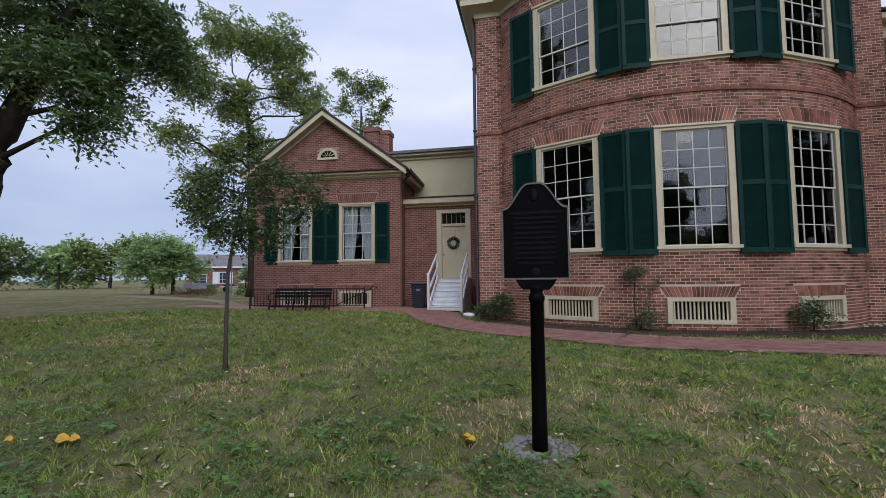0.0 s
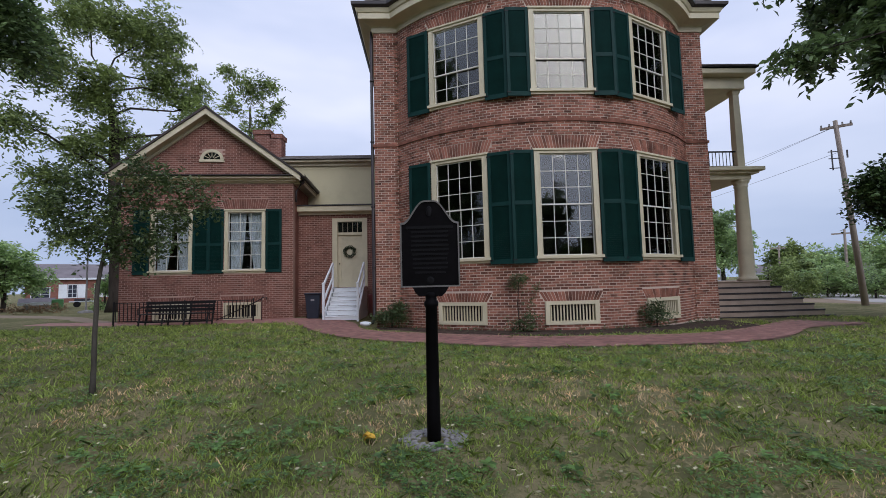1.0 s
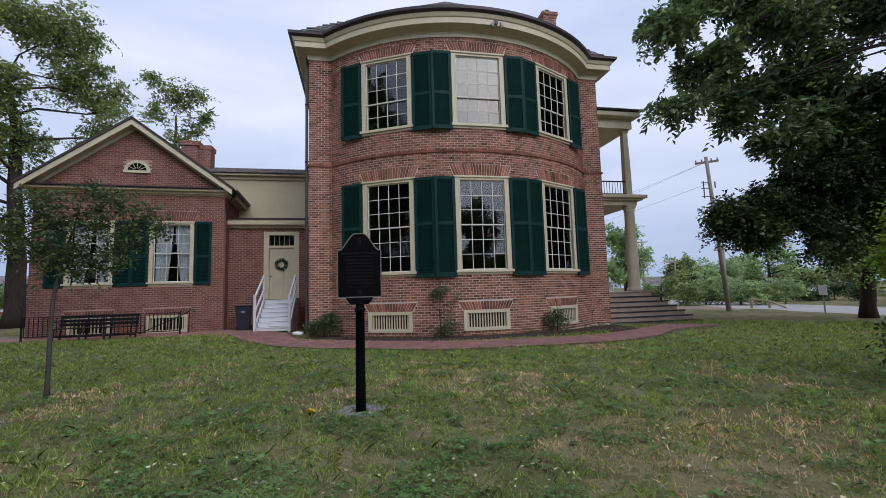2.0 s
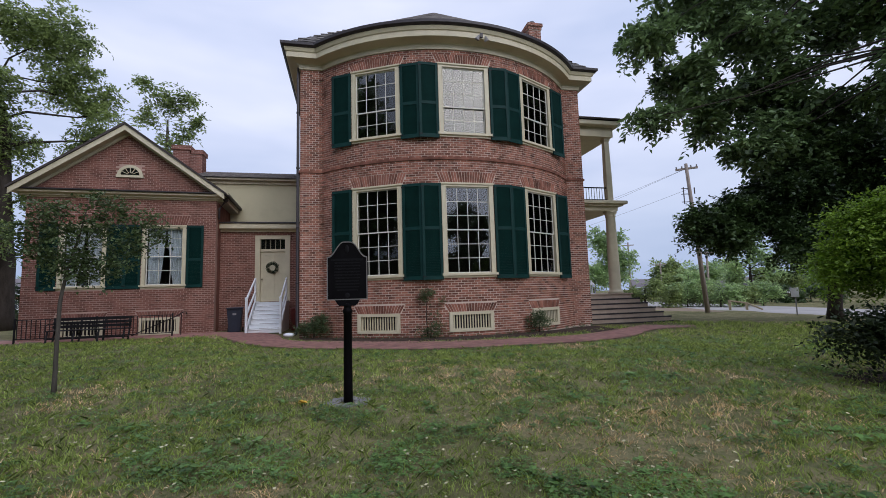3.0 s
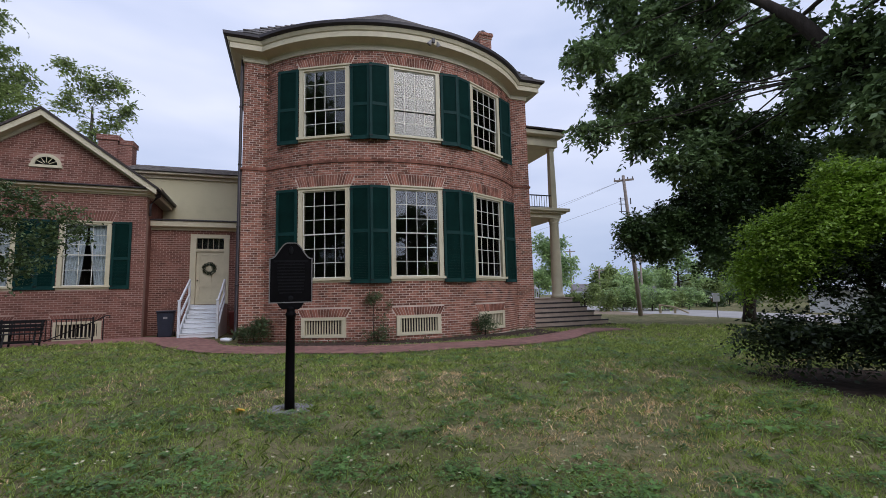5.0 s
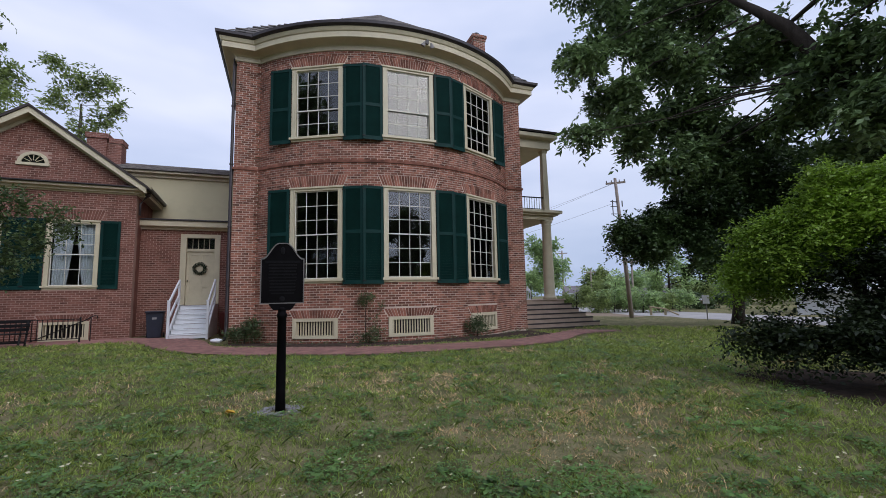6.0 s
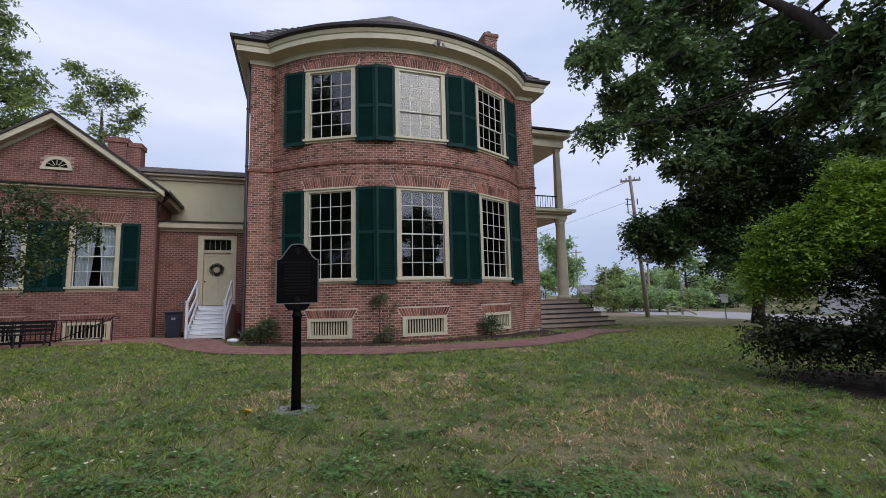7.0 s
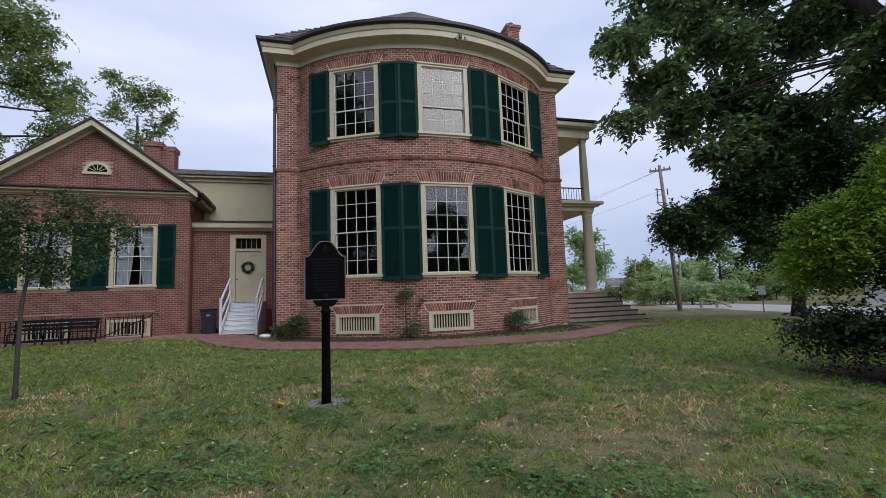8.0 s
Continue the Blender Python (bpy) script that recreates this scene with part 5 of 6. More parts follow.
def tree(name, label, category, trunk, radii, blobs, bark, leaves, per=60, leaf=0.14, ratio=0.45, droop=0.5, seed=1, forks=None, twigs=7, spray=0.5, count=9, shell=0.45, group="", thick=1.0):
    """A tapered trunk, a limb to each clump, twigs and leaves. Points are relative to the foot."""
    foot = Vector(trunk[0])
    ob = empty(name, Matrix.Translation(foot), label, category, group)
    rnd = random.Random(seed)
    pts = [Vector(p) - foot for p in trunk]
    bl = [(x - foot.x, y - foot.y, z - foot.z, r) for x, y, z, r in blobs]
    bm = bmesh.new()
    fine, fr = [], []
    for (p, q), (a, b) in zip(zip(pts, pts[1:]), zip(radii, radii[1:])):
        for i in range(4):
            t = i / 4
            fine.append(p.lerp(q, t) + Vector((rnd.uniform(-1, 1), rnd.uniform(-1, 1), 0)) * a * (0.12 if fine else 0))
            fr.append(a + (b - a) * t)
    fine.append(pts[-1])
    fr.append(radii[-1])
    fr[0] *= 1.35
    fine[0] = fine[0] - Vector((0, 0, 0.1))
    tube(bm, fine, fr, 12)
    part("trunk", bm, bark, ob, shade=True)
    bm = bmesh.new()
    lim = fine[len(fine) // 3:] if forks is None else fine[forks:]
    lr = fr[len(fine) // 3:] if forks is None else fr[forks:]
    for x, y, z, r in bl:
        c = Vector((x, y, z))
        best = min(range(len(lim)), key=lambda i: (lim[i] - c).length + 0.6 * max(0, lim[i].z - c.z + 0.3 * (c - lim[i]).length))
        s = lim[best]
        r0 = min(lr[best] * 0.55, 0.05 + 0.045 * r * thick) * (1 if thick >= 1 else thick)
        d = c - s
        m1 = s + d * 0.35 + Vector((rnd.uniform(-1, 1), rnd.uniform(-1, 1), rnd.uniform(-0.2, 1.0))) * d.length * 0.10
        m2 = s + d * 0.7 + Vector((rnd.uniform(-1, 1), rnd.uniform(-1, 1), rnd.uniform(-0.3, 0.8))) * d.length * 0.09
        tube(bm, [s, m1, m2, c], [r0, r0 * 0.75, r0 * 0.5, r0 * 0.22], 6, False)
        for k in range(twigs):
            e = Vector((rnd.gauss(0, 1), rnd.gauss(0, 1), rnd.gauss(0, 0.8))).normalized() * r * rnd.uniform(0.6, 1.15)
            st = m2.lerp(c, rnd.random())
            tube(bm, [st, st.lerp(c + e, 0.5) + Vector((0, 0, 0.08 * r)), c + e], [r0 * 0.25, r0 * 0.15, r0 * 0.05], 4, False)
    part("branchwork", bm, bark, ob, shade=True)
    foliage("foliage", bl, per, leaf, ratio, droop, leaves, ob, seed, spray, count, shell)
    return ob


LOCUST = leaf_material("dark_locust_leaves", (0.125, 0.215, 0.10), 0.75, 0.28, 0.9, 0.6)
BROAD = leaf_material("broad_leaves", (0.055, 0.105, 0.04), 0.65, 0.22, 0.5, 0.5)
MAPLE = leaf_material("lime_maple_leaves", (0.19, 0.33, 0.05), 0.6, 0.4, 0.8)
PALE = leaf_material("pale_ash_leaves", (0.20, 0.285, 0.11), 0.55, 0.42, 0.5)
SAPLING = leaf_material("sapling_leaves", (0.09, 0.14, 0.06), 0.45, 0.3, 1.0)
ROSE = leaf_material("rose_leaves", (0.07, 0.115, 0.05), 0.45, 0.3, 2.0)
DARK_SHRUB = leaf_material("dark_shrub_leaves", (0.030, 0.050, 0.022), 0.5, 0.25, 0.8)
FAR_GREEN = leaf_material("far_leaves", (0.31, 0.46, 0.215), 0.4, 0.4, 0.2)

tree("locust_tree", "large dark locust tree with drooping feathery foliage", "tree",
     [(19.5, 11.0, -0.26), (19.2, 11.2, 3.0), (18.0, 11.8, 6.5), (15.6, 13.0, 8.8), (14.6, 13.8, 11.2), (13.4, 15.0, 13.2)], [0.55, 0.45, 0.40, 0.30, 0.22, 0.12],
     [(8.8, 17.96, 12.21, 1.35), (10.64, 18.1, 14.06, 1.6), (9.75, 17.46, 10.09, 1.5), (7.3, 16.6, 7.86, 0.55), (8.4, 16.9, 8.2, 0.55), (10.2, 17.07, 8.2, 1.15), (12.43, 16.93, 11.22, 1.7), (11.41, 16.42, 6.44, 1.1),
      (14.47, 16.57, 7.76, 1.9), (15.13, 15.97, 11.29, 1.8), (15.42, 14.26, 8.48, 1.6), (15.39, 12.77, 9.85, 1.4), (14.98, 11.69, 6.88, 1.3), (13.36, 17.48, 14.33, 1.8), (15.55, 10.92, 9.09, 1.3),
      (11.3, 17.5, 12.8, 1.2), (16.5, 12.0, 13.0, 1.7), (13.2, 15.2, 16.5, 2.0), (15.8, 13.2, 6.2, 1.2), (9.6, 18.4, 16.5, 1.6), (16.4, 10.2, 11.5, 1.8), (20.5, 10.5, 12.0, 2.6), (20.5, 13.0, 15.5, 2.6), (11.6, 16.9, 9.1, 1.2), (12.9, 16.7, 8.9, 1.4), (13.3, 16.5, 7.0, 1.2), (11.9, 16.5, 7.2, 0.9), (17.0, 12.5, 8.0, 1.5)],
     BARK, LOCUST, per=165, leaf=0.27, ratio=0.5, droop=0.75, seed=31, spray=0.42, count=9, thick=0.6)
tree("broadleaf_tree", "dense dark broadleaf tree standing at the road", "tree",
     [(16.8, 20.1, -0.26), (16.6, 19.6, 1.8), (15.9, 18.6, 3.6), (15.6, 18.0, 5.5), (15.4, 17.6, 7.2)], [0.27, 0.25, 0.22, 0.18, 0.10],
     [(9.31, 16.56, 3.63, 0.85), (10.2, 16.7, 3.75, 0.8), (11.08, 16.65, 3.75, 1.15), (13.03, 16.47, 4.54, 1.5), (12.14, 15.9, 2.6, 0.8), (14.77, 16.31, 3.3, 1.15), (15.47, 15.64, 5.77, 1.6), (16.6, 17.4, 4.4, 1.8), (14.0, 17.6, 5.9, 1.6),
      (16.8, 15.2, 3.9, 1.5), (17.4, 13.6, 5.2, 1.6), (12.4, 17.3, 4.7, 1.1), (18.0, 18.5, 6.5, 1.8), (13.3, 16.7, 2.9, 0.85), (12.2, 16.2, 3.2, 0.7), (14.6, 17.1, 2.7, 0.8), (10.3, 16.5, 3.0, 0.5)],
     BARK, BROAD, per=900, leaf=0.15, ratio=0.62, droop=0.35, seed=32, spray=0.42, count=9)
tree("maple_shrub", "low spreading maple with lime green upper leaves", "shrub",
     [(7.3, 5.6, 0), (7.15, 5.65, 0.5), (6.85, 5.8, 1.1), (6.75, 5.75, 1.8), (6.9, 5.7, 2.5)], [0.13, 0.11, 0.09, 0.06, 0.03],
     [(5.99, 6.72, 2.0, 0.5), (6.5, 6.23, 2.45, 0.52), (6.88, 5.81, 2.75, 0.55), (7.15, 5.46, 2.95, 0.55), (6.3, 6.6, 2.2, 0.4), (6.0, 6.1, 1.85, 0.34), (6.43, 5.75, 2.0, 0.36), (6.85, 5.35, 2.15, 0.4), (5.85, 6.75, 1.65, 0.34), (6.1, 6.35, 1.6, 0.28)],
     BARK, MAPLE, per=5200, leaf=0.065, ratio=0.55, droop=0.35, seed=33, spray=0.3, count=8, thick=0.5)
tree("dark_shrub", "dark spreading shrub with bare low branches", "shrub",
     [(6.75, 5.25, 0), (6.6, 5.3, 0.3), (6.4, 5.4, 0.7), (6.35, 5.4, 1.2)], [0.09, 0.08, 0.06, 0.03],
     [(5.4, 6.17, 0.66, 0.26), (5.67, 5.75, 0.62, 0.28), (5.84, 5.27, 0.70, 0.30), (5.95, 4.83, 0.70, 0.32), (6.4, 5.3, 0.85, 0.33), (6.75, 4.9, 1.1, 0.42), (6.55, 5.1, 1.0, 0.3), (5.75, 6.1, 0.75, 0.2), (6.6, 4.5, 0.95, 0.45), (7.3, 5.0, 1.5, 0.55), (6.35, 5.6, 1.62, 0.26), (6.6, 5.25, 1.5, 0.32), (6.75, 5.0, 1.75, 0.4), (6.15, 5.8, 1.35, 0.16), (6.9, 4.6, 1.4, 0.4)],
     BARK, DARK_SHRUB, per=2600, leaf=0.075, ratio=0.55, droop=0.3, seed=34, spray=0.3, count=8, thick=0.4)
tree("shade_tree", "tall tree with a thick dark trunk and airy pale leaves", "tree",
     [(-26.95, 25.03, 0), (-26.9, 24.9, 4.0), (-27.2, 24.8, 8.4), (-27.1, 24.6, 12.0), (-27.3, 24.0, 15.0)], [0.50, 0.44, 0.34, 0.25, 0.12],
     [(-26.84, 20.87, 6.18, 1.1), (-27.92, 21.1, 7.95, 1.3), (-27.81, 22.86, 10.31, 1.6), (-27.18, 25.1, 11.39, 1.6), (-25.58, 26.73, 16.12, 2.1), (-24.72, 27.53, 12.34, 1.5), (-27.33, 23.43, 13.98, 2.0), (-25.69, 25.22, 8.16, 1.2),
      (-26.54, 21.25, 4.31, 0.6), (-26.05, 23.37, 5.57, 0.8), (-28.1, 20.87, 14.92, 1.9), (-26.2, 26.12, 19.25, 2.5), (-24.91, 28.7, 15.73, 1.1), (-26.98, 19.0, 10.31, 1.3), (-27.68, 23.02, 18.73, 2.3), (-24.6, 26.6, 9.6, 1.0), (-23.9, 27.6, 14.2, 1.1)],
     BARK, PALE, per=105, leaf=0.27, ratio=0.44, droop=0.5, seed=35, spray=0.7, count=9)
tree("overhanging_tree", "dark leafy tree that hangs over the lawn's edge", "tree",
     [(-14.2, 6.2, 0), (-14.0, 6.3, 2.5), (-13.4, 6.5, 4.5), (-12.4, 6.8, 6.2), (-11.6, 7.0, 7.4)], [0.35, 0.3, 0.25, 0.18, 0.1],
     [(-11.16, 6.67, 5.9, 0.9), (-10.82, 7.21, 5.43, 0.55), (-10.64, 7.47, 6.32, 0.7), (-10.49, 7.67, 7.11, 0.85), (-11.07, 6.82, 4.6, 0.5), (-10.56, 8.41, 7.01, 0.5), (-10.72, 7.35, 4.75, 0.35), (-12.5, 6.6, 7.8, 1.3), (-11.5, 7.6, 8.3, 1.1), (-13.5, 6.2, 6.0, 1.0), (-10.2, 8.3, 6.2, 0.45)],
     BARK, LOCUST, per=520, leaf=0.14, ratio=0.42, droop=0.5, seed=36, spray=0.4, count=9)
tree("tree_behind_wing", "slender airy tree rising behind the wing's roof", "tree",
     [(-17.2, 24.9, 0), (-17.2, 24.8, 5), (-17.1, 24.7, 9.5), (-17.1, 24.6, 12.2)], [0.22, 0.18, 0.12, 0.05],
     [(-17.14, 24.62, 13.52, 1.05), (-17.89, 24.08, 12.08, 0.7), (-16.39, 25.13, 11.9, 0.75), (-17.06, 24.68, 10.76, 0.68), (-18.08, 23.94, 14.26, 0.46), (-16.14, 25.29, 13.87, 0.42), (-15.82, 25.49, 12.49, 0.4)],
     GREY_BARK, PALE, per=130, leaf=0.24, ratio=0.4, droop=0.3, seed=37, spray=0.5, count=8, thick=0.4)
tree("sapling", "young lawn tree with a thin grey stem and small leaves", "tree",
     [(-6.27, 6.67, 0), (-6.27, 6.67, 0.8), (-6.27, 6.68, 1.40), (-6.22, 6.72, 1.9), (-6.12, 6.8, 2.5), (-6.05, 6.85, 3.0)], [0.033, 0.029, 0.027, 0.02, 0.013, 0.006],
     [(-6.12, 6.80, 2.10, 0.26), (-5.69, 7.10, 2.88, 0.20), (-5.36, 7.32, 2.80, 0.16), (-6.40, 6.56, 2.86, 0.22), (-5.95, 6.95, 3.08, 0.16), (-6.52, 6.50, 2.25, 0.24), (-5.66, 7.08, 2.12, 0.22), (-6.62, 6.35, 2.55, 0.18), (-6.22, 6.70, 1.90, 0.16), (-5.50, 7.22, 2.42, 0.20), (-6.0, 6.9, 2.62, 0.24), (-5.20, 7.40, 2.60, 0.13), (-6.30, 6.62, 2.55, 0.2), (-5.82, 7.0, 1.86, 0.13)],
     GREY_BARK, SAPLING, per=2100, leaf=0.068, ratio=0.55, droop=0.35, seed=38, forks=7, twigs=6, spray=0.2, count=6, thick=0.34)

# roses and weeds at the foot of the wall
def rose(s, out, high, spread, label, seed, per=1000):
    m = HOUSE @ front(s, -out, 0)
    z = ground_z(m.x, m.y) + 0.05
    rnd = random.Random(seed)
    blobs = [(m.x + rnd.uniform(-1, 1) * spread, m.y + rnd.uniform(-0.35, 0.2) * spread, z + high * rnd.uniform(0.35, 1.0), rnd.uniform(0.10, 0.29)) for _ in range(12)]
    return tree("rose_bush", label, "shrub", [(m.x, m.y, z), (m.x, m.y, z + high * 0.25), (m.x + 0.04, m.y, z + high * 0.6)], [0.02, 0.016, 0.01], blobs, BARK, ROSE, per=per, leaf=0.062, ratio=0.62, droop=0.2, seed=seed, forks=2, twigs=3, spray=0.16, count=5, thick=0.12, group="roses along the wall")


rose(0.55, 0.45, 0.85, 0.50, "leafy rose bush beside the corner downspout", 41)
rose(5.15, 0.35, 0.42, 0.30, "thin rose stems against the brick wall", 42, 500)
rose(9.05, 0.35, 0.70, 0.22, "small climbing rose beside the basement grille", 43, 700)
m = HOUSE @ front(5.05, -0.3, 0)
tree("climbing_rose", "straggling rose trained up the brick wall", "shrub", [(m.x, m.y, 0.04), (m.x - 0.03, m.y, 0.7), (m.x + 0.02, m.y, 1.35)], [0.018, 0.014, 0.008],
     [(m.x, m.y, 1.35, 0.20), (m.x + 0.1, m.y, 1.45, 0.15), (m.x - 0.15, m.y, 1.25, 0.15), (m.x + 0.45, m.y + 0.05, 1.1, 0.12), (m.x + 0.25, m.y, 0.75, 0.12)],
     BARK, ROSE, per=1400, leaf=0.06, ratio=0.6, droop=0.2, seed=44, forks=3, twigs=3, spray=0.16, count=5, thick=0.12, group="roses along the wall")
verts_b = [(*(HOUSE @ front(s, -random.Random(i).uniform(0.1, 0.75), 0))[:2], 0.06) for i, s in enumerate(np.linspace(0.3, RUN - 0.3, 42))]
bed_weeds = empty("bed_weeds", Matrix.Identity(4), "low green weeds in the mulched bed", "weeds")
foliage("leaves", [(x, y, ground_z(x, y) + 0.07, 0.09) for x, y, z in verts_b], 900, 0.055, 0.6, 0.1, ROSE, bed_weeds, 45, 0.12, 5)

# trees behind the viewer, mirrored in the windows
for k, (x, y, h, r) in enumerate(((-16, -0.5, 16, 3.2), (-23, -9, 20, 3.8), (-9, -10, 15, 3.2), (-1, -13, 17, 3.4), (8.5, -19, 17, 3.2), (27, -12, 17, 3.4), (-21, -3, 24, 4.2), (-28, -14, 27, 4.6), (-12, -22, 24, 4.2), (34, -2, 16, 3.4), (19.5, -20, 12.5, 2.8))):
    rnd = random.Random(60 + k)
    bl = [(x + rnd.uniform(-1, 1) * r, y + rnd.uniform(-1, 1) * r, h * rnd.uniform(0.30, 0.95), rnd.uniform(0.5, 0.85) * r * 0.75) for _ in range(14)]
    tree("lawn_tree", "tall broad lawn tree with a full dark crown", "tree", [(x, y, 0), (x + 0.2, y, h * 0.3), (x - 0.1, y + 0.2, h * 0.6), (x, y, h * 0.85)], [0.4, 0.33, 0.22, 0.08], bl, BARK, LOCUST,
         per=85, leaf=0.34, ratio=0.6, droop=0.4, seed=60 + k, spray=0.7, count=8, group="lawn trees")

# ---- the distance: road, poles, buildings, far greenery ----
ribbon("road", [(15.6, 60), (16.6, 34.5), (17.75, 21.6), (19.0, 9.0), (20, -6)], [(23.5, 60), (24.0, 34.5), (24.6, 21.6), (25.5, 9.0), (26.5, -6)], 0.02, ASPHALT, "pale worn asphalt road beyond the lawn", "road", 40)
ribbon("gravel_lot", [(8.0, 36.0), (12.5, 33.0), (15.2, 29.6), (16.4, 27.0)], [(12.0, 46.0), (15.0, 44.0), (17.0, 40.0), (17.3, 34.0)], 0.03, DIRT_TRACK, "bare gravel verge by the road", "verge", 24)

pole = empty("utility_pole", on_ground(15.1, 27.0), "leaning weathered wooden utility pole with a crossarm", "utility pole")
top = Vector((-0.42, 0.2, 9.35))
bm = bmesh.new()
tube(bm, [(0, 0, -0.2), top * 0.5, top], [0.145, 0.12, 0.095], 10)
part("shaft", bm, POLE_WOOD, pole, shade=True)
bm = bmesh.new()
c = top * 0.965
box(bm, -0.62, 0.62, -0.05, 0.05, -0.06, 0.06, Matrix.Translation(c) @ Matrix.Rotation(radians(-25), 4, "Z"))
part("crossarm", bm, POLE_WOOD, pole)
for k in (-0.56, -0.25, 0.25, 0.56):
    bm = bmesh.new()
    lathe(bm, [(0.03, 0.06), (0.05, 0.1), (0.03, 0.14), (0.045, 0.18), (0.01, 0.21)], 8)
    bmesh.ops.translate(bm, verts=bm.verts, vec=c + Matrix.Rotation(radians(-25), 3, "Z") @ Vector((k, 0, 0)))
    part("insulator", bm, STONE, pole)
bm = bmesh.new()
d = top * 0.78
box(bm, -0.42, -0.38, -0.03, 0.03, -0.5, 0.55, Matrix.Translation(d))
box(bm, 0.25, 0.30, -0.03, 0.03, 0.1, 0.5, Matrix.Translation(d))
for z in (-0.4, 0.1, 0.45):
    box(bm, -0.55, 0.02, -0.02, 0.02, z - 0.02, z + 0.02, Matrix.Translation(d))
part("bracket", bm, GUTTER, pole)
for k, (z0, x1) in enumerate(((8.9, -3), (8.9, -1.5), (7.6, 0.0))):
    w = empty("overhead_wire", Matrix.Identity(4), "thin dark wire from the utility pole", "wire", "overhead wires")
    a, b = Vector((15.1, 27.0, -0.26)) + top * (z0 / 9.2), Vector((4 + x1, 75, 9.5 - k * 0.6))
    bm = bmesh.new()
    tube(bm, [a.lerp(b, t) - Vector((0, 0, 3.0 * t * (1 - t))) for t in np.linspace(0, 1, 12)], 0.008, 4)
    part("cable", bm, GUTTER, w)
for az, dist, h in ((-24.75, 75, 5.6), (-21.4, 70, 8.5), (-29.5, 60, 6.0)):
    p2 = empty("distant_pole", bearing(az, dist, -0.3), "distant thin wooden utility pole", "utility pole", "distant poles")
    bm = bmesh.new()
    tube(bm, [(0, 0, 0), (0.1, 0, h)], [0.14, 0.1], 8)
    part("shaft", bm, POLE_WOOD, p2)
    bm = bmesh.new()
    box(bm, -0.9, 0.9, -0.06, 0.06, h - 0.5, h - 0.36)
    part("crossarm", bm, POLE_WOOD, p2)

# low wooden barrier and a sign by the road
barrier = empty("road_barrier", on_ground(18.6, 29.0, -40), "low unpainted wooden rail barrier", "barrier")
YELLOW_WOOD = material("yellow_pine", (0.33, 0.27, 0.17), 0.8, spread=0.2, scale=4, fine=50)
bm = bmesh.new()
tube(bm, [(-0.9, 0, 0.62), (0.1, 0, 0.46), (0.95, -0.2, 0.05)], 0.055, 8)
part("rail", bm, YELLOW_WOOD, barrier)
for x, h in ((-0.82, 0.64), (0.1, 0.5)):
    bm = bmesh.new()
    box(bm, x - 0.07, x + 0.07, -0.07, 0.07, -0.1, h)
    part("post", bm, YELLOW_WOOD, barrier)
road_sign = empty("road_sign", bearing(-37.0, 29.0, -0.26), "plain white sign board on a post", "sign")
bm = bmesh.new()
box(bm, -0.03, 0.03, -0.03, 0.03, 0, 1.2)
part("post", bm, STONE, road_sign)
bm = bmesh.new()
box(bm, -0.16, 0.16, -0.05, -0.032, 0.92, 1.40, bevel=0.006)
part("board", bm, WHITE, road_sign)


def far_house(az, dist, wide, deep, wall_h, roof_h, wall, roof, label, openings=(), turn=0.0, category="house"):
    """A distant gabled house: wall, roof, and openings as (x, z, half width, height, frame material)."""
    ob = empty("distant_house", bearing(az, dist, -0.3, turn), label, category)
    bm = bmesh.new()
    box(bm, -wide / 2, wide / 2, 0, deep, 0, wall_h)
    part("wall", bm, wall, ob)
    bm = bmesh.new()
    o = 0.35
    vs = [bm.verts.new(p) for p in ((-wide / 2 - o, -o, wall_h), (wide / 2 + o, -o, wall_h), (wide / 2 + o, deep / 2, wall_h + roof_h), (-wide / 2 - o, deep / 2, wall_h + roof_h), (wide / 2 + o, deep + o, wall_h), (-wide / 2 - o, deep + o, wall_h))]
    for f in ((0, 1, 2, 3), (3, 2, 4, 5), (0, 3, 5), (1, 4, 2), (0, 5, 4, 1)):
        bm.faces.new([vs[i] for i in f])
    part("roof", bm, roof, ob)
    bm = bmesh.new()
    box(bm, -wide / 2 - o, wide / 2 + o, -o - 0.03, -o + 0.05, wall_h - 0.22, wall_h + 0.02)
    part("fascia", bm, WHITE, ob)
    for x, z, h, hh, shut in openings:
        bm = bmesh.new()
        box(bm, x - h, x + h, -0.06, 0.05, z, z + hh)
        w = part("window", bm, WHITE, ob)
        for k in range(3):
            for j in (0, 1):
                bm = bmesh.new()
                zz = z + 0.08 + k * (hh - 0.16) / 3
                xx = x - h + 0.08 + j * (h - 0.06)
                box(bm, xx, xx + h - 0.12, -0.075, -0.061, zz + 0.02, zz + (hh - 0.16) / 3 - 0.02)
                part("pane", bm, BIN, w)
        for s in ((-1, 1) if shut else ()):
            bm = bmesh.new()
            box(bm, *sorted((x + s * (h + 0.03), x + s * (h + 0.85))), -0.05, 0.04, z, z + hh)
            part("shutter", bm, WHITE, ob)
    return ob


